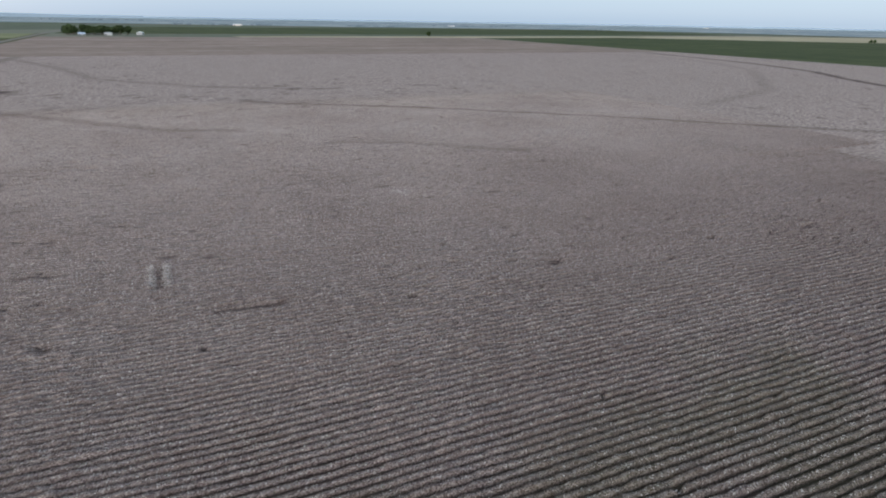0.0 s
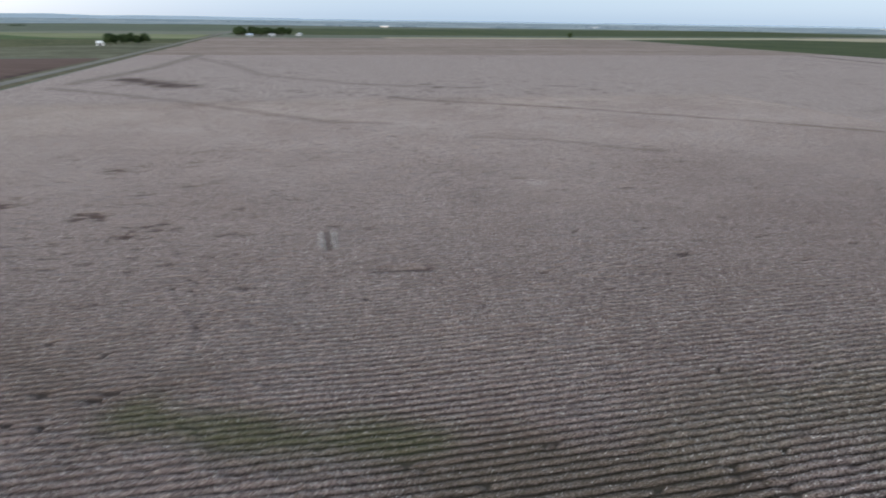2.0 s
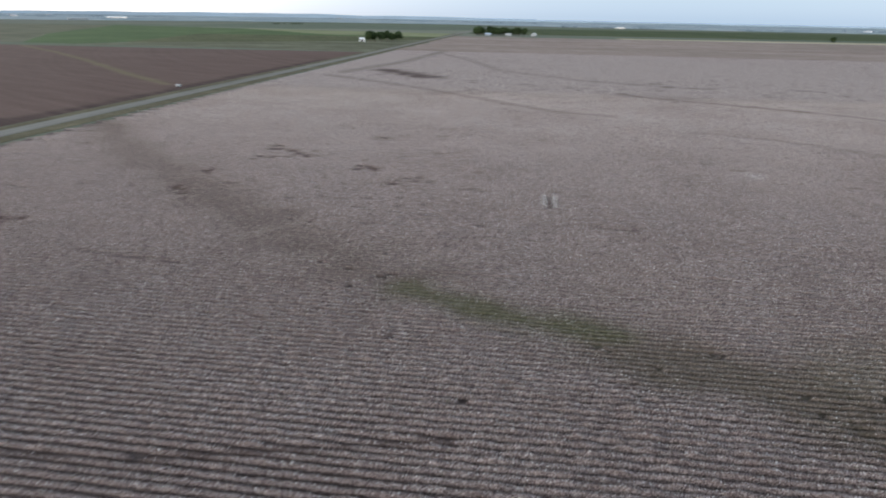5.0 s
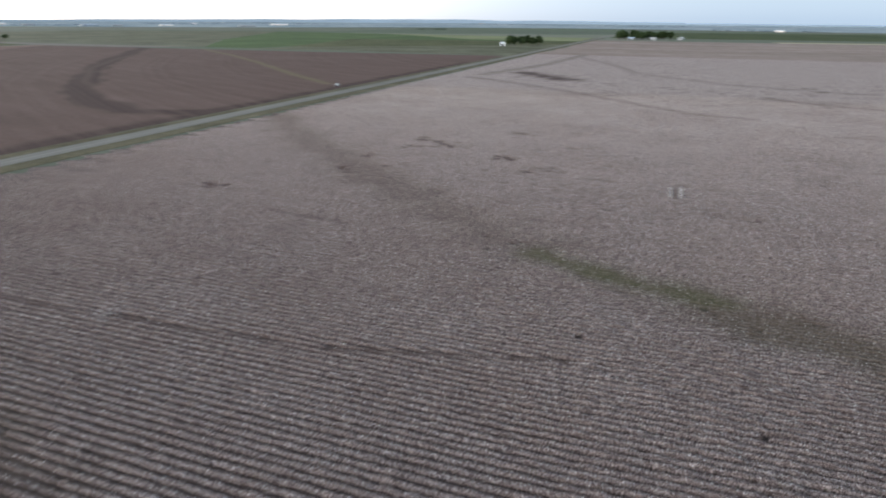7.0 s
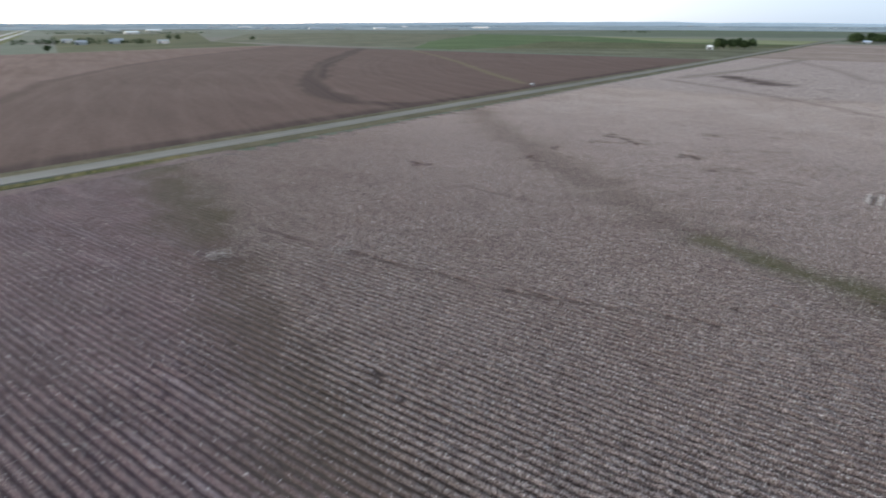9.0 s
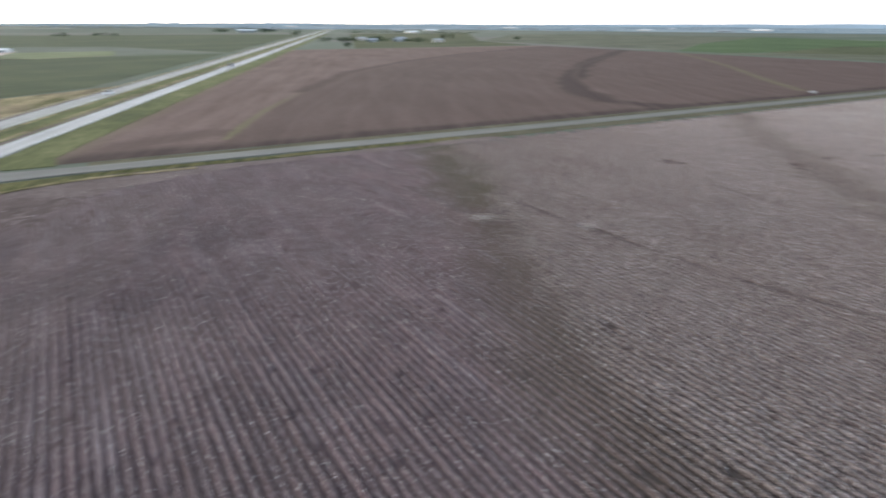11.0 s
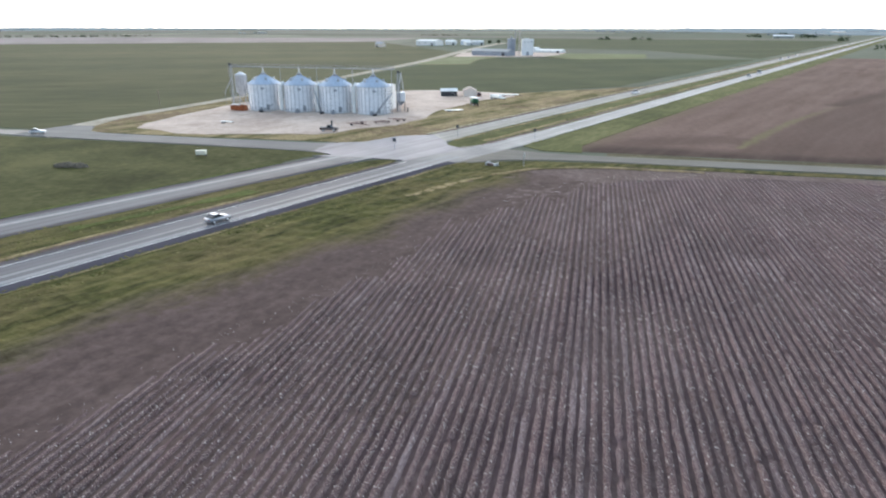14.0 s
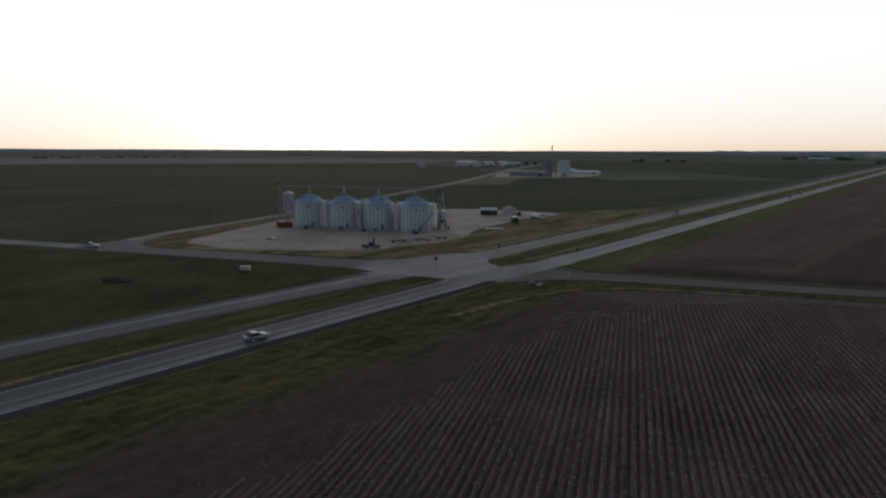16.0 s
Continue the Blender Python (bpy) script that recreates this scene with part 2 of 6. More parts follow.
def rough_grass():
    """Verge: green and olive swathes, straw heads here and there, giving way to bare dirt."""
    mat, nt, b = start("verge_grass", 0.95, 0, 0.03)
    v, along = world_vec(nt), world_vec(nt, (0.22, 1, 1), -23)
    fine, tuss, swath, broad = noise_of(nt, v, 3.0, 5, 0.7), noise_of(nt, v, 0.7, 5, 0.65), noise_of(nt, along, 0.45, 5, 0.6), noise_of(nt, v, 0.05, 4, 0.6)
    f = math_node(nt, "ADD", math_node(nt, "MULTIPLY", swath, 0.6), math_node(nt, "MULTIPLY", tuss, 0.4))
    green = ramp_between(nt, f, [(0.36, (0.028, 0.028, 0.011)), (0.47, (0.062, 0.061, 0.021)), (0.56, (0.096, 0.094, 0.03)), (0.68, (0.165, 0.148, 0.055))])
    straw = ramp_between(nt, fine, [(0.35, (0.115, 0.081, 0.038)), (0.65, (0.215, 0.159, 0.078))])
    f = math_node(nt, "ADD", math_node(nt, "MULTIPLY", swath, 0.5), math_node(nt, "MULTIPLY", broad, 0.5))
    f = math_node(nt, "MULTIPLY_ADD", f, 6.0, -2.65, True)
    f = math_node(nt, "ADD", math_node(nt, "MULTIPLY", f, 0.55), math_node(nt, "MULTIPLY", attribute(nt, "dirt"), 0.3), None, True)
    col = mixed(nt, f, green, straw)
    dirt = ramp_between(nt, math_node(nt, "ADD", math_node(nt, "MULTIPLY", tuss, 0.6), math_node(nt, "MULTIPLY", swath, 0.4)), [(0.38, (0.078, 0.055, 0.048)), (0.5, (0.1, 0.07, 0.062)), (0.62, (0.13, 0.093, 0.082))])
    d = math_node(nt, "ADD", attribute(nt, "dirt"), math_node(nt, "MULTIPLY_ADD", tuss, 0.9, -0.45))
    col = mixed(nt, math_node(nt, "MULTIPLY", math_node(nt, "MULTIPLY_ADD", d, 1.3, -0.15, True), math_node(nt, "MULTIPLY", attribute(nt, "dirt"), 4.0, None, True)), col, dirt)
    nt.links.new(col, b.inputs["Base Color"])
    bumped(nt, b, fine, 0.6, 0.12)
    return mat


def straw_grass():
    """Uncut grass: dark and green weeds, brown seed heads and bleached straw in patches."""
    mat, nt, b = start("dry_straw_grass", 0.95, 0, 0.03)
    v, along = world_vec(nt), world_vec(nt, (0.3, 1, 1), -23)
    fine, tuss, patch, big = noise_of(nt, v, 1.2, 5, 0.75), noise_of(nt, v, 0.35, 5, 0.7), noise_of(nt, along, 0.13, 5, 0.65), noise_of(nt, v, 0.03, 4, 0.6)
    straw = ramp_between(nt, fine, [(0.35, (0.2, 0.148, 0.075)), (0.65, (0.38, 0.295, 0.165))])
    weeds = ramp_between(nt, tuss, [(0.35, (0.055, 0.053, 0.02)), (0.65, (0.15, 0.132, 0.05))])
    brown = ramp_between(nt, fine, [(0.35, (0.115, 0.077, 0.047)), (0.65, (0.225, 0.155, 0.097))])
    col = mixed(nt, math_node(nt, "MULTIPLY_ADD", patch, 6.0, -2.35, True), weeds, straw)
    col = mixed(nt, math_node(nt, "MULTIPLY_ADD", math_node(nt, "ADD", tuss, big), 5.0, -5.0, True), col, brown)
    nt.links.new(col, b.inputs["Base Color"])
    bumped(nt, b, fine, 0.8, 0.2)
    return mat


def far_country():
    """Patchwork of distant fields, its tones paled to imitate haze."""
    mat, nt, b = start("distant_fields", 0.95, 0, 0.03)
    v = world_vec(nt)
    vo = nt.nodes.new("ShaderNodeTexVoronoi")
    vo.distance = "CHEBYCHEV"
    vo.inputs["Scale"].default_value = 0.0019
    vo.inputs["Randomness"].default_value = 0.75
    nt.links.new(v, vo.inputs["Vector"])
    sep = nt.nodes.new("ShaderNodeSeparateColor")
    nt.links.new(vo.outputs["Color"], sep.inputs[0])
    col = ramp_between(nt, sep.outputs[0], [(0.0, (0.06, 0.08, 0.05)), (0.3, (0.085, 0.11, 0.065)), (0.45, (0.16, 0.15, 0.115)), (0.6, (0.17, 0.14, 0.12)), (0.75, (0.095, 0.108, 0.07)), (1.0, (0.28, 0.255, 0.2))])
    grain = noise_of(nt, v, 0.03, 6, 0.7)
    col = mixed(nt, 0.5, col, ramp_between(nt, grain, [(0.3, (0.08, 0.09, 0.062)), (0.7, (0.17, 0.165, 0.13))]))
    nt.links.new(col, b.inputs["Base Color"])
    return mat


def asphalt(name, dark, light, turn=0.0, rough=0.6, spec=0.1, sheen=None):
    """Road surface; a second (dark, light) pair paints sky sheen west of the junction."""
    mat, nt, b = start(name, rough, 0, spec)
    v, s = world_vec(nt), world_vec(nt, (0.01, 0.75, 1), turn)
    g, wear, p = noise_of(nt, v, 6.0, 4, 0.7), noise_of(nt, s, 1.0, 3, 0.6), noise_of(nt, v, 0.08, 4, 0.6)
    f = math_node(nt, "ADD", math_node(nt, "MULTIPLY", wear, 0.5), math_node(nt, "ADD", math_node(nt, "MULTIPLY", g, 0.2), math_node(nt, "MULTIPLY", p, 0.3)))
    col = ramp_between(nt, f, [(0.36, dark), (0.64, light)])
    if sheen:
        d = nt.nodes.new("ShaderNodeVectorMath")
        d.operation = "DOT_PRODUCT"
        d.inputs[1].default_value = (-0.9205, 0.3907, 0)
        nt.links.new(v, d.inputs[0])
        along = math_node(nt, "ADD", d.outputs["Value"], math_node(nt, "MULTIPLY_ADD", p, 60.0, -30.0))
        col = mixed(nt, math_node(nt, "MULTIPLY_ADD", along, 1 / 70, -60 / 70, True), col, ramp_between(nt, f, [(0.36, sheen[0]), (0.64, sheen[1])]))
    nt.links.new(col, b.inputs["Base Color"])
    bumped(nt, b, g, 0.25, 0.02)
    return mat


def galvanised(name, color=(0.62, 0.65, 0.69), rings=True):
    mat, nt, b = start(name, 0.5, 0.25, 0.5)
    t = nt.nodes.new("ShaderNodeTexCoord")
    n = noise_of(nt, t.outputs["Object"], 0.9, 5, 0.65)
    o = nt.nodes.new("ShaderNodeObjectInfo")
    f = math_node(nt, "ADD", math_node(nt, "MULTIPLY", n, 0.8), math_node(nt, "MULTIPLY", o.outputs["Random"], 0.2))
    nt.links.new(ramp_between(nt, f, [(0.3, tuple(c * 0.78 for c in color)), (0.75, tuple(min(1, c * 1.12) for c in color))]), b.inputs["Base Color"])
    if rings:
        w = nt.nodes.new("ShaderNodeTexWave")
        w.bands_direction = "Z"
        w.inputs["Scale"].default_value = 2.4
        nt.links.new(t.outputs["Object"], w.inputs["Vector"])
        bumped(nt, b, w.outputs["Fac"], 0.3, 0.02)
    return mat


M = {}
M["soil"] = cotton_soil()
M["cotton"] = cotton_plants()
M["far"] = far_country()
M["stubble"] = land("bare_stubble", (0.165, 0.12, 0.096), (0.23, 0.172, 0.14), (0.3, 0.234, 0.195), 0.012, 0.3, (0.3, 1.4, 1))
M["plowed"] = ploughed_soil()
M["crop"] = land("dark_green_crop", (0.037, 0.046, 0.0195), (0.057, 0.067, 0.029), (0.084, 0.092, 0.042), 0.012, 0.2, (1.5, 0.22, 1), 22)
M["crop_fresh"] = land("fresh_green_crop", (0.045, 0.068, 0.025), (0.066, 0.094, 0.035), (0.095, 0.125, 0.05), 0.01, 0.2)
M["crop_bright"] = land("bright_green_crop", (0.12, 0.125, 0.06), (0.17, 0.175, 0.088), (0.225, 0.225, 0.125), 0.008, 0.25)
M["crop_brown"] = land("brown_green_crop", (0.047, 0.05, 0.021), (0.073, 0.075, 0.033), (0.105, 0.1, 0.05), 0.01, 0.16, (1.5, 0.22, 1), 22)
M["dry"] = straw_grass()
M["wheat"] = land("pale_straw_stubble", (0.25, 0.207, 0.13), (0.33, 0.28, 0.187), (0.4, 0.345, 0.24), 0.01, 0.2)
M["verge"] = rough_grass()
def tuft_grass():
    mat, nt, b = start("grass_tussocks", 0.95, 0, 0.05)
    g = nt.nodes.new("ShaderNodeNewGeometry")
    broad = noise_of(nt, world_vec(nt), 0.12, 4, 0.6)
    f = math_node(nt, "ADD", math_node(nt, "MULTIPLY", g.outputs["Random Per Island"], 0.5), math_node(nt, "MULTIPLY", broad, 0.5))
    nt.links.new(ramp_between(nt, f, [(0.2, (0.085, 0.088, 0.03)), (0.45, (0.125, 0.122, 0.042)), (0.62, (0.155, 0.137, 0.053)), (0.82, (0.26, 0.21, 0.11))]), b.inputs["Base Color"])
    return mat


M["tuft"] = tuft_grass()
M["dull_verge"] = land("dull_verge_grass", (0.065, 0.056, 0.032), (0.105, 0.09, 0.053), (0.155, 0.13, 0.08), 0.05, 0.6)
M["pasture"] = land("pasture_grass", (0.034, 0.037, 0.012), (0.063, 0.064, 0.022), (0.105, 0.1, 0.04), 0.03, 0.5, (1, 1, 1), 0, 0.9)
M["pale_grass"] = land("pale_olive_grass", (0.07, 0.068, 0.04), (0.1, 0.097, 0.06), (0.145, 0.135, 0.088), 0.012, 0.2)
# bare soil with distance haze painted in as a paler colour
M["hazed_soil"] = land("bare_soil_haze_paled", (0.19, 0.155, 0.145), (0.25, 0.21, 0.2), (0.31, 0.265, 0.25), 0.008, 0.1, (0.3, 1.4, 1), 30)
M["lush"] = land("lush_green_grass", (0.05, 0.06, 0.018), (0.078, 0.092, 0.027), (0.12, 0.132, 0.042), 0.05, 0.9)
M["bright_verge"] = land("bright_verge_grass", (0.062, 0.066, 0.025), (0.1, 0.104, 0.038), (0.165, 0.152, 0.066), 0.05, 0.6, (0.3, 1, 1), -23)
M["headland"] = land("bare_headland_dirt", (0.1, 0.07, 0.06), (0.145, 0.105, 0.092), (0.2, 0.15, 0.134), 0.05, 0.8)
M["gravel"] = land("caliche_gravel", (0.36, 0.275, 0.225), (0.5, 0.395, 0.328), (0.64, 0.525, 0.445), 0.05, 0.5, (1, 1, 1), 0, 0.3, 0.4)
M["track"] = land("dusty_farm_track", (0.27, 0.235, 0.18), (0.37, 0.325, 0.255), (0.47, 0.415, 0.335), 0.05, 0.5, (1, 1, 1), 0, 0.3, 0.4)
M["gravel_road"] = land("gravel_road", (0.25, 0.215, 0.185), (0.34, 0.3, 0.262), (0.42, 0.375, 0.33), 0.05, 0.6, (1, 1, 1), 0, 0.3)
# the last pair puts glancing sky sheen into the western stretch's colour
M["asphalt_near"] = asphalt("asphalt_sheen_west", (0.048, 0.048, 0.057), (0.098, 0.098, 0.114), -23, 0.6, 0.1, ((0.19, 0.18, 0.171), (0.35, 0.335, 0.317)))
# pale worn surface, with the western sky's sheen put into its colour
M["asphalt_pale"] = asphalt("asphalt_worn_sheen", (0.2, 0.184, 0.162), (0.36, 0.335, 0.298), -23, 0.7, 0.06)
# polished wheel paths; the sky they reflect is painted in as a paler colour
M["asphalt_lane"] = asphalt("asphalt_polished_lane", (0.105, 0.108, 0.121), (0.18, 0.184, 0.202), -23, 0.55, 0.12)
M["asphalt_worn"] = asphalt("asphalt_worn_junction", (0.115, 0.105, 0.119), (0.22, 0.204, 0.226), -23, 0.55, 0.12)
M["old_shoulder"] = asphalt("asphalt_faded_shoulder", (0.07, 0.062, 0.066), (0.12, 0.108, 0.112), -23, 0.8, 0.02)
M["asphalt_side"] = asphalt("asphalt_county", (0.121, 0.113, 0.106), (0.2, 0.188, 0.177), 90, 0.7, 0.06)
M["asphalt_dusty"] = asphalt("asphalt_dusty_county", (0.12, 0.109, 0.092), (0.195, 0.179, 0.152), 90, 0.75, 0.04)
M["shoulder"] = asphalt("asphalt_dark_shoulder", (0.062, 0.057, 0.066), (0.1, 0.092, 0.106), -23, 0.85, 0.0)
M["paint"] = plain("road_paint_white", (0.5, 0.5, 0.5), 0.7, 0, 0.3, 1.0)
M["zinc"] = galvanised("galvanised_steel", (0.86, 0.87, 0.9))
M["zinc_roof"] = galvanised("galvanised_roof", (0.5, 0.58, 0.69), False)
M["zinc_rib"] = galvanised("galvanised_ribs", (0.46, 0.48, 0.51), False)
M["old_red"] = plain("faded_red_machine_paint", (0.17, 0.088, 0.075), 0.8, 0, 0.4, 1.5)
# plain grey sheeting, also used to paint haze onto far pale buildings
M["haze_grey"] = plain("grey_siding_haze_dulled", (0.36, 0.36, 0.35), 0.8, 0, 0.2, 1.0)
M["zinc_dark"] = galvanised("weathered_steel", (0.32, 0.34, 0.37), False)
M["rust"] = plain("rusty_red_steel", (0.33, 0.1, 0.04), 0.75, 0.2, 0.4, 1.5)
M["whitewash"] = plain("whitewashed_concrete", (0.84, 0.84, 0.83), 0.8, 0, 0.08, 0.3)
M["white"] = plain("white_painted_metal", (0.75, 0.75, 0.73), 0.5, 0, 0.1, 1.0)
M["pale_cream"] = plain("cream_painted_metal", (0.78, 0.74, 0.6), 0.6, 0, 0.1, 1.0)
M["cream"] = plain("cream_siding", (0.74, 0.65, 0.57), 0.7, 0, 0.12, 1.0)
M["blue_steel"] = plain("blue_grey_sheet_metal", (0.3, 0.32, 0.36), 0.6, 0.1, 0.2, 0.2)
M["concrete"] = plain("pale_concrete", (0.55, 0.55, 0.54), 0.8, 0, 0.15, 0.3)
M["dark"] = plain("dark_rubber", (0.02, 0.02, 0.022), 0.7)
M["dark_steel"] = plain("dark_steel", (0.06, 0.06, 0.065), 0.6, 0.3)
M["glass"] = plain("dark_glass", (0.015, 0.018, 0.022), 0.08)
M["car_white"] = plain("white_car_paint", (0.75, 0.75, 0.76), 0.25, 0, 0.03)
M["car_silver"] = plain("silver_car_paint", (0.42, 0.43, 0.46), 0.3, 0.5, 0.05)
M["car_dusty"] = plain("dusty_brown_car_paint", (0.13, 0.105, 0.1), 0.7, 0, 0.3, 1.0)
M["green_paint"] = plain("green_machine_paint", (0.02, 0.12, 0.06), 0.45)
M["tan_roof"] = plain("weathered_tan_roof", (0.4, 0.33, 0.29), 0.8)
M["leaf"] = land("tree_leaves", (0.02, 0.035, 0.014), (0.04, 0.06, 0.025), (0.07, 0.09, 0.04), 0.2, 1.5)
M["bark"] = plain("bark", (0.09, 0.07, 0.05), 0.9)
M["wood"] = plain("weathered_timber", (0.2, 0.17, 0.13), 0.85)
M["lint"] = plain("white_lint", (0.58, 0.525, 0.485), 0.95, 0, 0.2)
M["sign"] = plain("sign_face", (0.6, 0.6, 0.58), 0.5)
M["hill"] = plain("ridge_haze_glow", (0.13, 0.19, 0.25), 0.95, 0, 0.15, 0.002)
# emission stands in for the haze in front of the ridge
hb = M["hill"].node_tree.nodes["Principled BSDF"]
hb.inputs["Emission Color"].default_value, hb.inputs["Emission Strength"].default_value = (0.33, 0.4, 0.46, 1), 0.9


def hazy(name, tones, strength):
    """Far country streaked by field and wood; evening haze painted as pale blue-grey glow."""
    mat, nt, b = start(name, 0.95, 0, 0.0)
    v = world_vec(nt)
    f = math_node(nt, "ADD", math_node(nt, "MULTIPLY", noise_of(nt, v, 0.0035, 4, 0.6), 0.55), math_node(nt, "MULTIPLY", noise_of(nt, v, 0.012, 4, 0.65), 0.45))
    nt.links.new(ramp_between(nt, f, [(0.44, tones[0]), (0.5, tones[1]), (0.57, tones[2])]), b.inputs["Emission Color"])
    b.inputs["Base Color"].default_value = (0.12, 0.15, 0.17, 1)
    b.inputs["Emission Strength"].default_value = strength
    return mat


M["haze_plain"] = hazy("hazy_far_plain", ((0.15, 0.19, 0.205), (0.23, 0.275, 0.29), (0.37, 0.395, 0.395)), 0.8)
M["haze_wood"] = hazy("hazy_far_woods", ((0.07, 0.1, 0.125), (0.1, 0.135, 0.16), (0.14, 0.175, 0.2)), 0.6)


# ---- building helpers ----
HU, HN = Vector((-0.9205, 0.3907)), Vector((0.3907, 0.9205))


def hw(u, n):
    """A place beside the highway: u metres along it (towards the west), n metres across it."""
    p = HU * u + HN * n
    return (p.x, p.y)


def mesh_of(name, verts, faces, mat):
    me = bpy.data.meshes.new(name)
    me.from_pydata(verts, [], faces)
    me.materials.append(mat)
    me.update()
    return me


def wobbled(points, step, amount, closed=True):
    """The outline with points every step metres, pushed about by amount metres."""
    out = []
    n = len(points)
    for k in range(n if closed else n - 1):
        a, b = Vector(points[k]), Vector(points[(k + 1) % n])
        m = max(1, int((b - a).length / step))
        for j in range(m):
            p = a.lerp(b, j / m)
            d = noise.noise_vector(Vector((p.x * 0.06 + 3.1, p.y * 0.06, 1.7))) * amount + noise.noise_vector(Vector((p.x * 0.31, p.y * 0.31, 5.0))) * amount * 0.5
            out.append((p.x + d.x, p.y + d.y))
    if not closed:
        out.append(tuple(points[-1]))
    return out


def sheet(name, points, z, mat, label="", kind="structure", category="", step=0.0, amount=0.0):
    pts = wobbled(points, step, amount) if step else points
    bm = bmesh.new()
    f = bm.faces.new([bm.verts.new((x, y, z)) for x, y in pts])
    bmesh.ops.triangulate(bm, faces=[f])
    bmesh.ops.recalc_face_normals(bm, faces=bm.faces)
    if sum(f.normal.z for f in bm.faces) < 0:
        bmesh.ops.reverse_faces(bm, faces=bm.faces)
    if z > 0.01:
        rim = bmesh.ops.extrude_edge_only(bm, edges=[e for e in bm.edges if e.is_boundary])
        for v in rim["geom"]:
            if isinstance(v, bmesh.types.BMVert):
                v.co.z = -0.02
    me = bpy.data.meshes.new(name)
    bm.to_mesh(me)
    bm.free()
    me.materials.append(mat)
    return tagged(new(name, me), label, category, "", kind)


def band_mesh(name, line, width, z, mat, thick=0.0):
    """A strip along a line of points, with the sides turned down by thick metres."""
    pts = [Vector(p) for p in line]
    ws = width if isinstance(width, (list, tuple)) else [width] * len(pts)
    verts, faces = [], []
    for k, p in enumerate(pts):
        d = (pts[min(k + 1, len(pts) - 1)] - pts[max(k - 1, 0)]).normalized()
        s = Vector((-d.y, d.x)) * ws[k] / 2
        row = [(p.x + s.x, p.y + s.y, z), (p.x - s.x, p.y - s.y, z)]
        if thick:
            row = [(p.x + s.x * 1.03, p.y + s.y * 1.03, z - thick)] + row + [(p.x - s.x * 1.03, p.y - s.y * 1.03, z - thick)]
        verts += row
    m = 4 if thick else 2
    for k in range(len(pts) - 1):
        for j in range(m - 1):
            faces.append((k * m + j, k * m + j + 1, (k + 1) * m + j + 1, (k + 1) * m + j))
    me = mesh_of(name, verts, faces, mat)
    bm = bmesh.new()
    bm.from_mesh(me)
    bmesh.ops.recalc_face_normals(bm, faces=bm.faces)
    if sum(f.normal.z * f.calc_area() for f in bm.faces) < 0:
        bmesh.ops.reverse_faces(bm, faces=bm.faces)
    bm.to_mesh(me)
    bm.free()
    return me


def band(name, line, width, z, mat, label="", kind="structure", thick=0.12, parent=None):
    ob = new(name, band_mesh(name, line, width, z, mat, 0 if parent else thick))
    if parent:
        ob.parent = parent
        return ob
    return tagged(ob, label, "", "", kind)


def part(name, bm, mat, parent, label="", smooth=False):
    """One mesh object under a thing or a part."""
    me = bpy.data.meshes.new(name)
    bm.to_mesh(me)
    bm.free()
    me.materials.append(mat)
    if smooth:
        me.shade_smooth()
    ob = new(name, me)
    ob.parent = parent
    if label:
        ob["label"] = label
    return ob


def shared(name, me, parent, m):
    ob = new(name, me)
    ob.parent = parent
    ob.matrix_basis = m
    return ob


def thing(name, label, category, m, group="", kind=""):
    ob = tagged(new(name), label, category, group, kind)
    ob.matrix_basis = m
    return ob


def box(bm, x0, y0, z0, x1, y1, z1, bevel=0.0):
    made = bmesh.ops.create_cube(bm, size=1, matrix=Matrix.Translation(((x0 + x1) / 2, (y0 + y1) / 2, (z0 + z1) / 2)) @ Matrix.Diagonal((x1 - x0, y1 - y0, z1 - z0, 1)))
    if bevel:
        edges = list({e for v in made["verts"] for e in v.link_edges})
        bmesh.ops.bevel(bm, geom=edges, offset=bevel, segments=2, affect="EDGES", profile=0.6)
    return bm


def tube(bm, a, b, r0, r1=None, n=8):
    a, b = Vector(a), Vector(b)
    q = (b - a).to_track_quat("Z", "Y").to_matrix().to_4x4()
    bmesh.ops.create_cone(bm, cap_ends=True, segments=n, radius1=r0, radius2=r0 if r1 is None else r1, depth=(b - a).length, matrix=Matrix.Translation((a + b) / 2) @ q)
    return bm


def lathe(bm, profile, n=32):
    """Rings of (radius, z) turned about the z axis."""
    rings = []
    for r, z in profile:
        rings.append([bm.verts.new((r * math.cos(2 * math.pi * k / n), r * math.sin(2 * math.pi * k / n), z)) for k in range(n)] if r > 1e-4 else [bm.verts.new((0, 0, z))])
    for a, b in zip(rings, rings[1:]):
        for k in range(n):
            j = (k + 1) % n
            if len(a) == 1 and len(b) > 1:
                bm.faces.new((a[0], b[k], b[j]))
            elif len(b) == 1 and len(a) > 1:
                bm.faces.new((a[k], a[j], b[0]))
            elif len(a) > 1:
                bm.faces.new((a[k], a[j], b[j], b[k]))
    bmesh.ops.recalc_face_normals(bm, faces=bm.faces)
    return bm


def B():
    return bmesh.new()


# ---- the land ----
G = 4900
sheet("ground", [(-G, -G), (G, -G), (G, G), (-G, G)], 0.0, M["far"], "flat farming plain of green, brown and straw fields")


def near_line(px, py, pts):
    """Distance in metres from each place to a line of points."""
    best = np.full(px.shape, 1e9)
    for (ax, ay), (bx, by) in zip(pts, pts[1:]):
        dx, dy = bx - ax, by - ay
        t = np.clip(((px - ax) * dx + (py - ay) * dy) / (dx * dx + dy * dy), 0, 1)
        best = np.minimum(best, np.hypot(px - ax - t * dx, py - ay - t * dy))
    return best


WAVES = [(np.random.RandomState(k).uniform(-1, 1, 2), np.random.RandomState(k + 50).uniform(0, 6.28)) for k in range(24)]


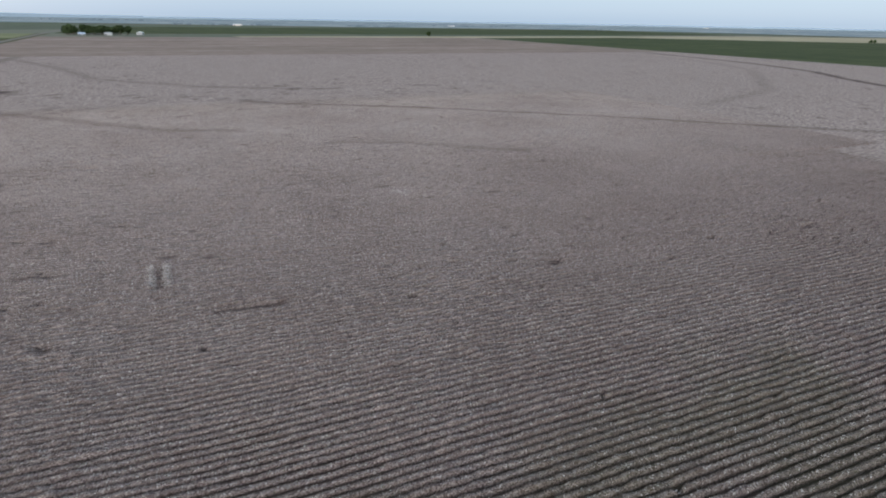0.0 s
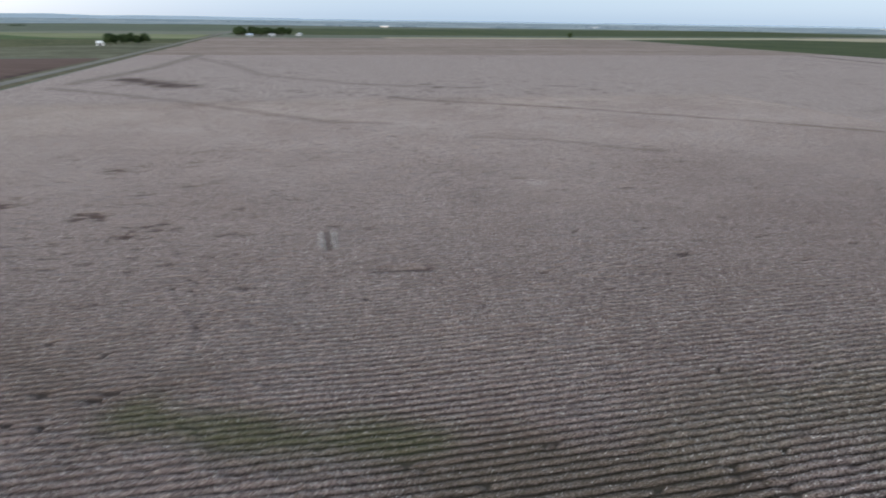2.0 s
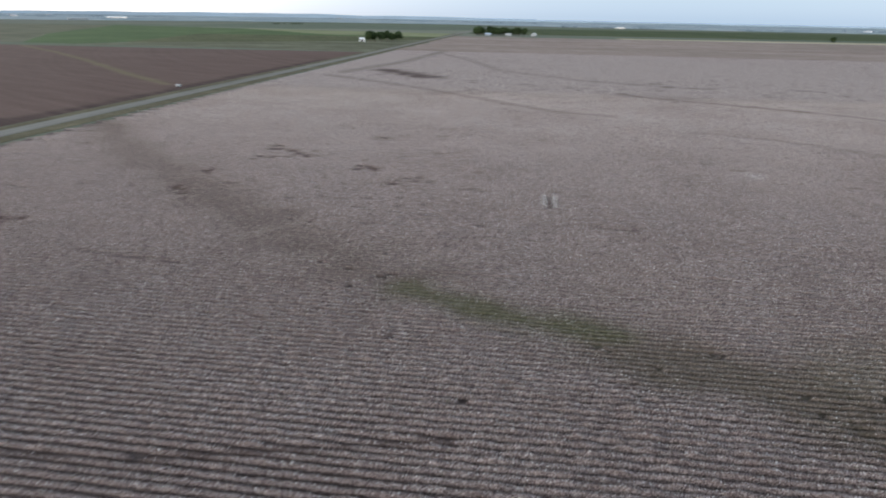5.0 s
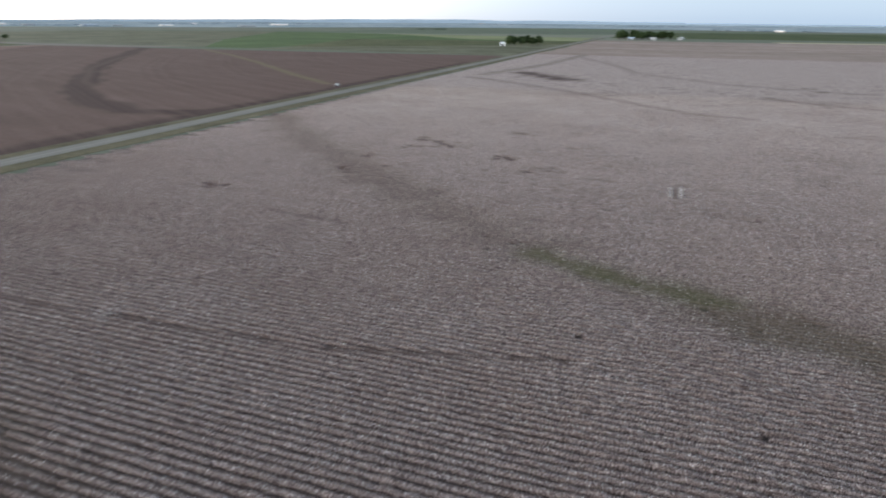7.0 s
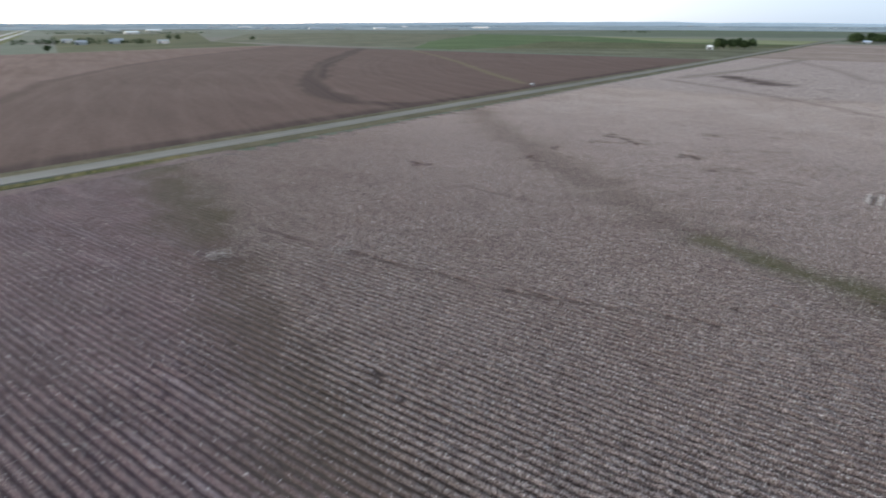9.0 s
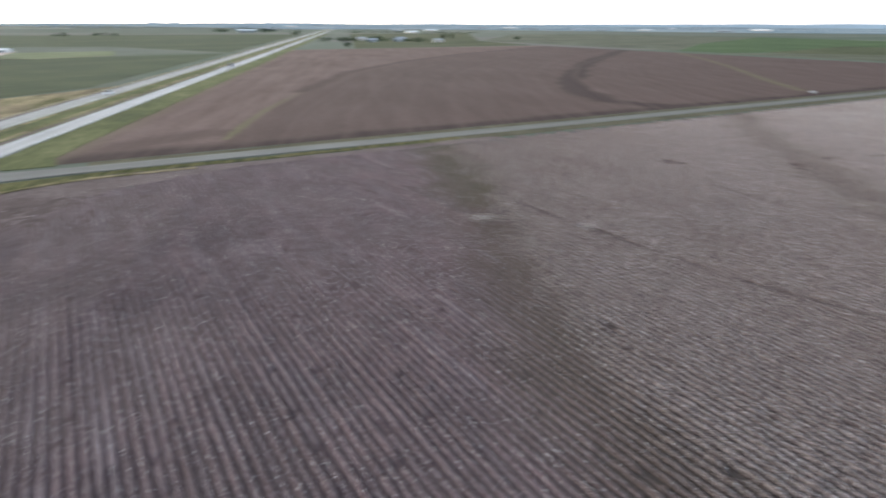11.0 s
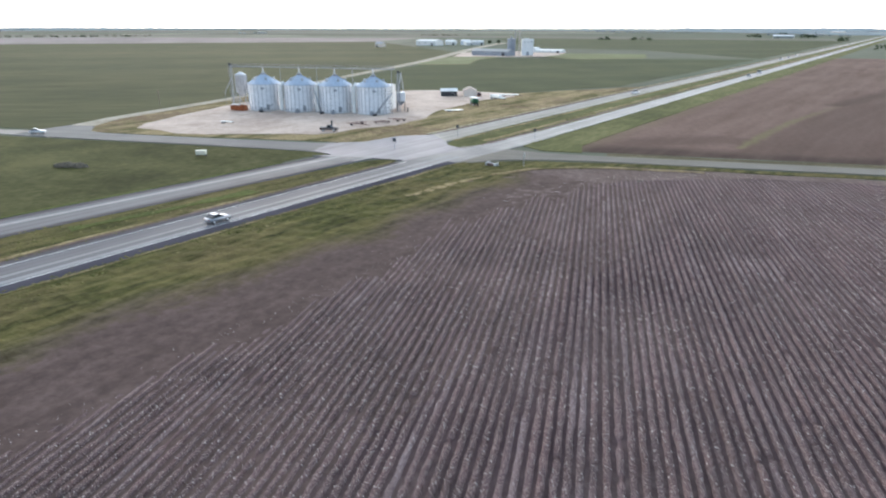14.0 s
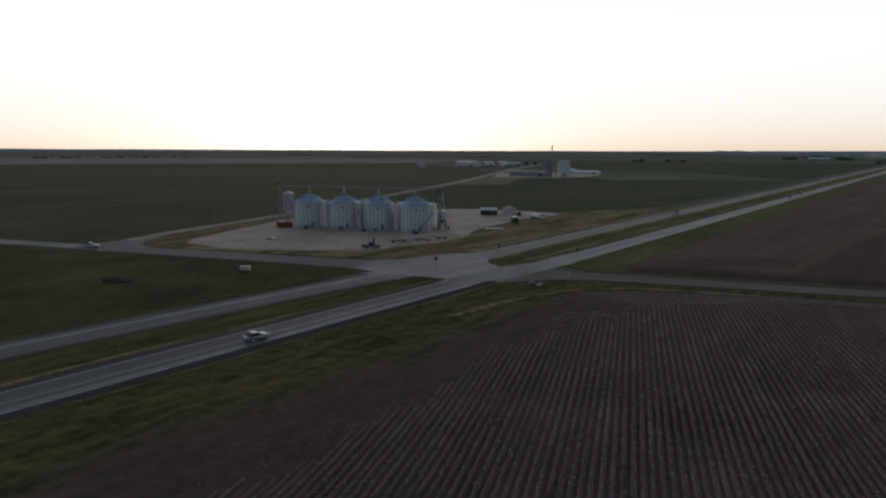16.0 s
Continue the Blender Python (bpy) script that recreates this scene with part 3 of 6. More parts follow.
def ripple(px, py, size):
    """Smooth uneven field, about -1 to 1, with features of the given size in metres."""
    out = 0 * px
    for (d, ph) in WAVES:
        out = out + np.sin((px * d[0] + py * d[1]) * 5.0 / size + ph + 1.3 * np.sin((px * d[1] - py * d[0]) * 3.1 / size + ph * 2))
    return out / 6.0


# weedy drainage swales, old terrace lines and bare spots of the cotton field: points, half width, bare, weed
SWALES = [
    ([(-134, 145), (-110, 118), (-89, 98), (-67, 79), (-46, 61), (-31, 50.5), (-20, 42)], 6.2, 0.38, 0.08),
    ([(-20, 40.5), (-12, 36), (-4.7, 33.9), (4, 32.5)], 3.0, 0.3, 0.72),
    ([(4, 29), (12.3, 26), (17.3, 24.3), (26, 18), (34, 6)], 5.5, 0.55, 0.25),
    ([(-133, 19), (-118, 12), (-101, 5.6), (-84, -1)], 6.5, 0.55, 0.42),
    ([(-84, -1), (-69, -8), (-46, -20), (-33.6, -25.2), (-22.5, -28.3), (-8, -31)], 5.0, 0.55, 0.14),
    ([(-100, 3), (-86, 4), (-71, 4.7), (-52, 5.5), (-35, 6.8), (-11, 13)], 0.45, 0.7, 0.0),
    ([(-118, 312), (-90, 290), (-60, 264), (-18.6, 220), (1.7, 197), (20, 191)], 3.2, 0.42, 0.0),
    ([(32, 263), (42, 250), (89, 222.5), (145, 177), (211, 123)], 2.2, 0.6, 0.0),
    ([(41.5, 162), (60, 155.5), (86, 135)], 2.0, 0.35, 0.0),
    ([(-113, 330), (-95, 430), (-88, 581)], 5, 0.4, 0.1),
    ([(-87, 540), (-50, 450), (-25.7, 371), (20, 320), (60, 300)], 4, 0.35, 0.0),
    ([(425, 555), (450, 480), (442, 419), (400, 335), (359, 296), (288, 229), (210, 195)], 4, 0.2, 0.05),
    ([(500, 560), (470, 400), (448, 340), (437, 316), (398, 262), (376, 225), (340, 170)], 3.6, 0.95, 0.0),
    ([(3.7, 68), (10.5, 67.2)], 0.6, 0.9, 0.0),
    ([(-66.8, 45.3), (-50.7, 43.3)], 0.5, 0.6, 0.0),
    ([(-92, 352), (-76, 330), (-60, 314)], 9, 1.0, 0.0),
    ([(24, 27), (52, 34), (40, 20)], 6, 0.05, 0.32),
    ([(-2.3, 77.5), (-2.3, 84.0)], 0.45, 0.7, 0.0),
    ([(60, 300), (78, 296)], 2.2, 0.85, 0.0),
    ([(120, 300), (132, 297)], 1.6, 0.8, 0.0),
]
PALE = [((x, y), 0.62) for x in (-3.25, -1.35) for y in np.arange(77.5, 84.6, 0.7)] + [((-72, -6.6), 2.2), ((40.9, 108.5), 3.0), ((-60, 5), 1.5)]


def blots():
    """Places where the stand failed: short bare gaps lying along the rows."""
    rng = np.random.RandomState(31)
    out = []
    while len(out) < 420:
        x, y = rng.uniform(-125, 200), 330 - 268 * rng.uniform(0, 1) ** 0.8
        if math.sin(x * 0.021 + 1.2) + math.sin(y * 0.027 + x * 0.01) + rng.uniform(-1.2, 1.2) < 0.1:
            continue
        s = 1 + max(0, y - 80) / 220
        out.append((x, y, rng.uniform(0.4, 1.3) * s, rng.uniform(0.35, 0.7) * s, rng.uniform(0.35, 0.8)))
    for x, y, rx, ry in ((-62, 112, 5, 2.2), (-68, 117, 3, 1.8), (-58, 109, 4, 1.5), (-66, 106, 2.5, 1.2), (-71, 91, 1.4, 1.0), (-86, 56, 3, 1.8), (-45, 134, 2.4, 1.6), (-69, 78, 3, 1.5), (-40, 100, 3, 1.5), (-30, 92, 2.5, 1.2), (24, 20, 2.4, 1.6), (28, 17, 2, 1.6), (26, 23, 1.4, 1.2)):
        for _ in range(6):
            out.append((x + rng.normal(0, 0.6) * rx, y + rng.normal(0, 0.9) * ry, rx * rng.uniform(0.25, 0.5), rng.uniform(0.6, 1.1), rng.uniform(0.85, 1.0)))
    return out


BLOTS = blots()


def field_marks(px, py):
    """How bare and how weedy the cotton stands at each place."""
    bare, weed = np.zeros(px.shape), np.zeros(px.shape)
    edge = ripple(px, py, 9.0)
    for pts, half, b, w in SWALES:
        d = near_line(px, py, pts) / half + 0.35 * edge
        s = np.clip((1.7 - d) / 1.4, 0, 1) ** 1.5
        bare, weed = np.maximum(bare, s * b), np.maximum(weed, s * w)
    for bx, by, rx, ry, deep in BLOTS:
        if py.max() < by - 8 or py.min() > by + 8:
            continue
        d = np.hypot((px - bx) / rx, (py - by) / ry) + 0.3 * edge
        bare = np.maximum(bare, deep * np.clip(1.5 - d, 0, 1))
    spots = np.clip((ripple(px * 0.6, py, 2.2) - 0.8) * 3.0, 0, 1) * np.clip((ripple(px, py, 70.0) + 0.1) * 1.5, 0, 1) * np.clip((py - 45) / 30, 0, 1)
    bare = np.maximum(bare, 0.6 * spots)
    return bare, weed


def field_edge(py):
    """The field's west end at each y: the county road, or the highway's verge."""
    py = np.asarray(py, float)
    e = np.interp(py, [-250, -150, -107, -99.5, -95.9, -91.2, -88.0, -85.5, -81.5, -75.0, -61.4, -50, -40, -10, 600], [330, 70, -20, -39, -49, -60.5, -75, -86, -90, -105, -121, -127, -131, -133, -133.5])
    return e + 1.2 * np.sin(py * 0.9) + 0.8 * np.sin(py * 2.3)


def poor_ground(px, py):
    """1 on the thin stand south of the long weedy drain, 0 north of it."""
    drain = np.interp(px, [-133, -101, -69, -34, -8, 40], [19, 6, -8, -25, -31, -42])
    return np.clip((drain + 5 - py) / 14, 0, 1)


def cotton_sheet():
    ys = np.concatenate([np.arange(-200, 140, 2.0), np.arange(140, 575, 4.0)])
    nx = 260
    verts, bare, weed = [], [], []
    for y in ys:
        x0, x1 = float(field_edge(y)) + 0.5, 545.0
        s = np.linspace(0, 1, nx) ** 1.5
        xs = x0 + (x1 - x0) * s
        b, w = field_marks(xs, np.full(nx, y))
        verts += [(float(x), float(y), 0.1) for x in xs]
        bare += list(b)
        weed += list(w)
    faces = [(r * nx + c, r * nx + c + 1, (r + 1) * nx + c + 1, (r + 1) * nx + c) for r in range(len(ys) - 1) for c in range(nx - 1)]
    me = mesh_of("cotton_field", verts, faces, M["soil"])
    v = np.array(verts)
    near = np.clip(np.minimum(np.minimum((172 - v[:, 0]) / 40, (262 - v[:, 1]) / 90), 1), 0, 1)
    for key, val in (("bare", bare), ("weed", weed), ("cover", np.maximum.reduce([1 - 0.92 * near, np.interp(v[:, 0], [-133, -90, -40, 10], [0.34, 0.26, 0.16, 0.06]), np.interp(v[:, 1], [-60, 0, 30], [0.2, 0.15, 0.0])])), ("poor", poor_ground(v[:, 0], v[:, 1]) * np.clip(0.75 + 0.35 * ripple(v[:, 0], v[:, 1], 16.0), 0.2, 1))):
        me.attributes.new(key, "FLOAT", "POINT").data.foreach_set("value", np.asarray(val, np.float32))
    return tagged(new("cotton_field", me), "brown soil of a defoliated cotton field with bare drainage lines", "field", "", "structure")


cotton_sheet()


def quick_mesh(name, v, f, mat):
    """A mesh from arrays of vertices and of faces that all have the same number of corners."""
    me = bpy.data.meshes.new(name)
    me.vertices.add(len(v))
    me.vertices.foreach_set("co", v.astype(np.float32).ravel())
    me.loops.add(f.size)
    me.loops.foreach_set("vertex_index", f.astype(np.int32).ravel())
    me.polygons.add(len(f))
    me.polygons.foreach_set("loop_start", np.arange(0, f.size, f.shape[1], dtype=np.int32))
    me.update(calc_edges=True)
    me.materials.append(mat)
    return me


def clumped(rng, n):
    """Random heights that hold over a plant or two along the row."""
    return np.convolve(rng.normal(0, 1, n + 2), (0.5, 0.8, 0.5), "same")[1:-1]


def cotton_rows():
    """Rows of stalks 0.9 m apart: a lumpy ridge each, thin or gone where the ground is bare, with open lint caught on it."""
    all_v, all_f, all_b, all_w, all_l, all_p, base = [], [], [], [], [], [], 0
    lint = []
    rng = np.random.RandomState(7)
    for y in np.arange(-125.0, 262.0, 0.9):
        x0 = float(field_edge(y)) + 1.5 + rng.uniform(-1.5, 1.5)
        x1, step = (80.0, 0.42) if y < 5 else (165.0, 0.42) if y < 70 else (165.0, 0.56) if y < 110 else (190.0, 0.85)
        if x1 - x0 < 6:
            continue
        xs = np.arange(x0, x1, step)
        n = len(xs)
        yy = y + 0.05 * np.sin(xs * 0.05 + y) + 0.02 * clumped(rng, n)
        b, w = field_marks(xs, yy)
        lush = (0.88 + 0.24 * ripple(xs, yy, 30.0)) * np.interp(xs, [-133, -95, -50, -5, 25], [0.36, 0.46, 0.62, 0.84, 1.0]) * float(np.interp(y, [-70, -35, -15, 30], [1.1, 1.0, 0.9, 1.0]))
        south = poor_ground(xs, yy)
        vigour = 1 + 0.22 * math.sin(y * 1.9 + 2 * math.sin(y * 0.31)) * ripple(xs, yy + 0 * xs, 22.0)
        lush = lush * (1 - south * (0.4 - 0.36 * ripple(xs, yy, 16.0) + rng.uniform(-0.28, 0.28))) * np.where(south > 0, vigour, 1)
        thin = np.clip((ripple(xs, yy, 45.0) + 0.5) * 0.7, 0.1, 1.0)
        fade = np.clip(np.minimum((258 - y) / 90, (x1 + 7 - xs) / 60), 0.02, 1)
        gap = np.zeros(n, bool)
        for k in np.nonzero(rng.uniform(0, 1, n) < ((0.0015 if y < 55 else 0.006) * thin + 0.012 * south + 0.02 * b) * step / 0.42)[0]:
            gap[k:k + 1 + int(rng.exponential(0.4 / step))] = True
        h = np.clip(lush * (0.7 - 0.22 * south) * (1 + (0.085 + 0.085 * south) * clumped(rng, n)) * (1 - 0.55 * b), 0.08, 1.05)
        h = np.where(gap, 0.05, h) * fade * np.clip((xs - x0) / (12 + 6 * math.sin(y * 0.7)) + 0.1 + 0.25 * ripple(xs, yy, 7.0), 0.08, 1)
        wd = np.clip(0.235 + 0.03 * south + 0.018 * clumped(rng, n), 0.12, 0.36) * np.where(gap, 0.6, 1)
        foot, crown = 0.6 + 0.55 * south, 1.0 - 0.25 * south
        v = np.empty((n, 4, 3))
        v[:, :, 0] = xs[:, None] + rng.normal(0, 0.06, (n, 4))
        v[:, 0, 1], v[:, 1, 1], v[:, 2, 1], v[:, 3, 1] = yy - wd * foot, yy - wd * crown + rng.normal(0, 0.025, n), yy + wd * crown + rng.normal(0, 0.025, n), yy + wd * foot
        v[:, 0, 2] = v[:, 3, 2] = 0.05
        v[:, 1, 2], v[:, 2, 2] = 0.1 + h * rng.uniform(0.86, 1.06, n), 0.1 + h * rng.uniform(0.86, 1.06, n)
        k = np.arange(n - 1)[:, None] * 4 + np.arange(3)[None, :]
        f = np.stack([k, k + 1, k + 5, k + 4], -1).reshape(-1, 4) + base
        all_v.append(v.reshape(-1, 3))
        all_f.append(f[:, ::-1])
        all_b.append(np.repeat(np.where(gap, np.maximum(b, 0.7), b), 4))
        all_w.append(np.repeat(w, 4))
        all_p.append(np.repeat(south, 4))
        all_l.append(np.repeat(np.interp(y, [30, 90, 160, 260], [0, 0.36, 0.75, 0.95]) * (1 - b) * (1 - w), 4))
        base += n * 4
        # lint blown or dropped on the turning strip at the row's end
        if y < -30:
            m = rng.poisson(7)
            lint.append(np.stack([x0 - rng.exponential(2.6, m), y + rng.normal(0, 0.4, m), rng.uniform(0.16, 0.22, m)], 1))
        # open bolls sit on the upper half of the stalks
        rich = np.clip(1 + 0.4 * clumped(rng, n) + 0.4 * ripple(xs, yy, 11.0), 0.2, 3)
        many = LINT * step * rich * np.clip((138 - np.hypot(xs, y + 20)) / 75, 0, 1) * np.clip(1 - 1.1 * b - 0.6 * w, 0, 1) * (1 - 0.55 * south) * (~gap) * np.clip((xs - x0) / 14, 0.15, 1)
        at = np.repeat(np.arange(n), rng.poisson(many))
        side = rng.uniform(-1, 1, len(at))
        lint.append(np.stack([xs[at] + rng.uniform(-0.5, 0.5, len(at)) * step, yy[at] + side * wd[at] * 1.02, 0.1 + h[at] * np.where(np.abs(side) > 0.85, rng.uniform(0.6, 1.0, len(at)), rng.uniform(0.9, 1.12, len(at)))], 1))
    me = quick_mesh("cotton_rows", np.concatenate(all_v), np.concatenate(all_f), M["cotton"])
    for key, val in (("bare", all_b), ("weed", all_w), ("lint", all_l), ("poor", all_p)):
        me.attributes.new(key, "FLOAT", "POINT").data.foreach_set("value", np.concatenate(val).astype(np.float32))
    me.shade_smooth()
    tagged(new("cotton_rows", me), "rows of dry defoliated cotton stalks with pale open lint", "cotton plants", "", "stuff")
    return np.concatenate(lint)


LINT = 13.0  # tufts to a metre of row


def open_lint(c):
    """Tufts of lint caught on the stalks, thicker on the loading spots."""
    rng = np.random.RandomState(17)
    for (cx, cy), r in PALE:
        m = int(230 * r)
        c = np.concatenate([c, np.stack([rng.normal(cx, r * 0.45, m), rng.normal(cy, r * 0.6, m), rng.uniform(0.35, 0.85, m)], 1)])
    n = len(c)
    v = np.empty((n, 4, 3))
    size = 0.026 + 0.08 * rng.uniform(0, 1, n) ** 2
    for k in range(4):
        d = rng.normal(0, 1, (n, 3))
        v[:, k] = c + d / np.linalg.norm(d, axis=1)[:, None] * size[:, None]
    q = np.arange(n)[:, None] * 4
    f = np.concatenate([q + np.array([[0, 1, 2]]), q + np.array([[0, 2, 3]]), q + np.array([[0, 3, 1]]), q + np.array([[1, 3, 2]])])
    me = quick_mesh("cotton_lint", v.reshape(-1, 3), f, M["lint"])
    return tagged(new("cotton_lint", me), "white tufts of open lint on the stalks", "cotton", "", "stuff")


open_lint(cotton_rows())

# fields round about
sheet("stubble_field", [(-134, 570), (545, 570), (535, 1035), (-134, 1035)], 0.06, M["stubble"], "bare brown stubble field beyond the cotton", step=30, amount=5)
sheet("green_field", [(556, 240), (2000, 240), (2000, 800), (1280, 800), (905, 1085), (548, 1035), (550, 560)], 0.05, M["crop"], "dark green crop field beyond the cotton")
sheet("straw_strip", [(130, 1040), (545, 1042), (905, 1092), (1290, 810), (2200, 810), (2200, 1000), (1500, 1250), (560, 1140), (130, 1085)], 0.05, M["wheat"], "pale straw-coloured strip of stubble", step=40, amount=6)
sheet("north_crop", [(-130, 1200), (1500, 1330), (1500, 2000), (-130, 1800)], 0.05, M["crop"], "green crop field in the distance")


def ploughed():
    """The ploughed field beyond the county road, with its damp hollow, dark headland and grassed strips."""
    xs, ny = np.concatenate([np.arange(-690, -300, 2.6), np.arange(-300, -153, 1.0), [-152.3]]), 240
    seam = [(-140, -38), (-167, -26.5), (-192, -15), (-222, 0), (-275, 31), (-371, 93), (-455, 175), (-535, 277), (-625, 425), (-690, 540)]
    lanes = []
    verts, bare, weed = [], [], []
    for x in xs:
        y0 = (-127 - 0.3907 * x) / 0.9205 + 0.8 * math.sin(x * 0.21)
        ys = y0 + (float(np.interp(x, [-690, -560, -342, -152], [498, 505, 512, 530])) - y0) * np.linspace(0, 1, ny) ** 1.3
        px = np.full(ny, x)
        edge = ripple(px, ys, 25.0)
        hollow = np.clip(1.6 - near_line(px, ys, [(-140, 150), (-158, 136), (-184, 131), (-212, 142), (-254, 172), (-286, 203), (-319, 235), (-365, 285), (-412, 340), (-465, 410), (-522, 482), (-560, 530)]) / 8.5 - 0.25 * edge, 0, 1) ** 1.3
        side = np.clip(1.5 - (-152 - px) / 10 - 0.2 * edge, 0, 1) * np.clip((470 - ys) / 60, 0, 1)
        corner = np.clip(1.5 - near_line(px, ys, [(-152, -60), (-170, -50), (-180, -30), (-168, 0)]) / 6, 0, 1)
        arc = np.clip(1.4 - near_line(px, ys, seam[4:]) / 5 - 0.2 * edge, 0, 1)
        lanes.append(near_line(px, ys, seam))
        inner = 0.48 * np.clip((ys - np.interp(-x, [-p for p, q in seam], [q for p, q in seam])) / 3, 0, 1)
        bare.append(np.maximum.reduce([inner, hollow * 1.0, side * 1.0, corner * 0.5, arc * 0.7]))
        strip = np.clip(1.5 - near_line(px, ys, seam[1:5]) / 1.1 - 0.1 * edge, 0, 1) * np.interp(x, [-275, -225, -167, -160], [0.1, 0.75, 0.9, 0.0])
        strip2 = np.clip(1.5 - near_line(px, ys, [(-169, 242), (-217, 285), (-297, 363), (-372, 431), (-415, 465), (-480, 520)]) / 2.6 - 0.15 * edge, 0, 1) * 0.6
        rim = np.clip(1.4 - np.abs(ys - y0) / 7, 0, 1) * 0.35
        weed.append(np.maximum.reduce([strip, strip2, rim]))
        verts += [(float(x), float(q), 0.05) for q in ys]
    faces = [(c * ny + r, (c + 1) * ny + r, (c + 1) * ny + r + 1, c * ny + r + 1) for c in range(len(xs) - 1) for r in range(ny - 1)]
    me = mesh_of("ploughed_field", verts, faces, M["plowed"])
    for key, val in (("bare", bare), ("weed", weed), ("lane", lanes)):
        me.attributes.new(key, "FLOAT", "POINT").data.foreach_set("value", np.concatenate(val).astype(np.float32))
    return tagged(new("ploughed_field", me), "ploughed red-brown field with a dark damp hollow", "", "", "structure")


ploughed()
sheet("dry_pasture", [(-152.5, 535), (-290, 545), (-438, 540), (-404, 612), (-300, 690), (-152.5, 830)], 0.07, M["pale_grass"], "pale dry pasture beside the road", step=20, amount=4)
sheet("olive_field", [(-152.5, 830), (-300, 690), (-404, 612), (-424, 600), (-494, 882), (-152.5, 960)], 0.06, M["crop_brown"], "dull olive crop field", step=25, amount=3)
sheet("green_field", [(-440, 545), (-500, 548), (-640, 760), (-900, 1290), (-600, 1250), (-330, 980), (-152.5, 980), (-152.5, 962), (-494, 884), (-424, 602)], 0.05, M["crop_fresh"], "fresh green crop field behind ploughed soil", step=30, amount=3)
sheet("grass_field", [(-502, 548), (-900, 548), (-1300, 900), (-1300, 1150), (-902, 1290), (-642, 760)], 0.04, M["pale_grass"], "pale olive grass field in the distance", step=30, amount=4)
sheet("bright_field", [(-330, 980), (-152, 980), (-152, 1180), (-600, 1250)], 0.06, M["crop_bright"], "bright green crop field", step=30, amount=5)
sheet("brown_crop_field", [(-700, 235), (-1500, 560), (-1500, 900), (-900, 540), (-700, 500)], 0.04, M["crop_brown"], "brownish green crop field")

# south and west of the highway
sheet("pasture", [(-136.5, -700), (-136.5, -124), hw(68, -171), hw(-500, -174), (420, -700)], 0.05, M["pasture"], "rough green pasture beside the highway")
sheet("green_field", [(-149, -226), (-149, -1300), (-800, -1015), (-1150, -470), (-690, -202), (-360, -218), (-236, -221)], 0.05, M["crop_brown"], "broad green crop field")
sheet("ploughed_field", [(-149, -1310), (-800, -1022), (-1155, -470), (-1500, -480), (-1300, -1300), (-600, -1800)], 0.05, M["hazed_soil"], "strip of bare brown soil in the distance")
sheet("green_field", [(-292, -100), hw(290, -180), hw(620, -180), (-610, -125), (-620, -192), (-360, -209), (-292, -211)], 0.05, M["crop"], "dark green crop field beside the highway", step=20, amount=1.5)
sheet("lawn", [(-488, -206), (-600, -209), (-640, -205), (-650, -120), (-606, -80), (-640, -20), (-735, -15), (-730, -99), (-650, -150), (-587, -170), (-505, -165)], 0.08, M["crop_bright"], "bright mown grass round the grain elevator", step=15, amount=3)
sheet("green_field", [(-860, -10), hw(640, -180), hw(1500, -182), (-1500, 150), (-1500, -300), (-900, -150)], 0.04, M["crop"], "green crop field in the distance")
sheet("dry_verge", [(-148, -222), (-170, -224), (-236, -220), (-292, -212), (-292, -98), hw(300, -168), hw(110, -167.5), (-150, -122)], 0.06, M["dry"], "dry brown grass round the gravel yard", step=8, amount=1.5)
sheet("gravel_yard", [(-157.5, -201), (-166, -204.5), (-205, -204), (-240, -203), (-276, -172), (-292, -150), (-294, -137), (-288, -101), (-276, -99), (-260, -110), (-246, -114), (-224, -119.5), (-215, -120), (-200, -120.5), (-183, -125), (-172, -134), (-164, -137), (-160, -142), (-157, -158), (-152.5, -172), (-152.5, -182), (-155.5, -192)], 0.12, M["gravel"], "pale caliche gravel yard", step=6, amount=1.6)

# highway verges, headland, road


def roadside():
    """Verge and turning strip between highway and cotton: uneven grass that thins out into dirt."""
    us = np.concatenate([np.arange(-420, -80, 8.0), np.arange(-80, 86.5, 1.2)])
    ns = np.arange(-138.2, -84, 1.0)
    verts, dirt = [], []
    for u in us:
        x, y = HU.x * u + HN.x * ns, HU.y * u + HN.y * ns
        e = ripple(x, y, 16.0)
        d = np.clip((ns + 126 + 1.6 * e + 2.5 * ripple(x, y, 50.0)) / 10, 0, 1)
        d = np.maximum(d, np.clip(1.2 - (ns + 138.2) / 0.8, 0, 1) * 0.5)
        z = 0.125 + (0.1 + 0.12 * ripple(x, y, 3.0)) * (1 - d) * np.clip((ns + 138.2) / 2, 0, 1) + 0.03 * ripple(x, y, 2.0) * np.clip((ns + 138.2) / 2, 0, 1)
        verts += [(float(p), float(q), float(r)) for p, q, r in zip(x, y, z)]
        dirt.append(d)
    n = len(ns)
    faces = [(c * n + r, c * n + r + 1, (c + 1) * n + r + 1, (c + 1) * n + r) for c in range(len(us) - 1) for r in range(n - 1)]
    me = mesh_of("verge", verts, faces, M["verge"])
    me.attributes.new("dirt", "FLOAT", "POINT").data.foreach_set("value", np.concatenate(dirt).astype(np.float32))
    return tagged(new("verge", me), "rough green and straw verge grass thinning out into bare dirt", "", "", "structure")


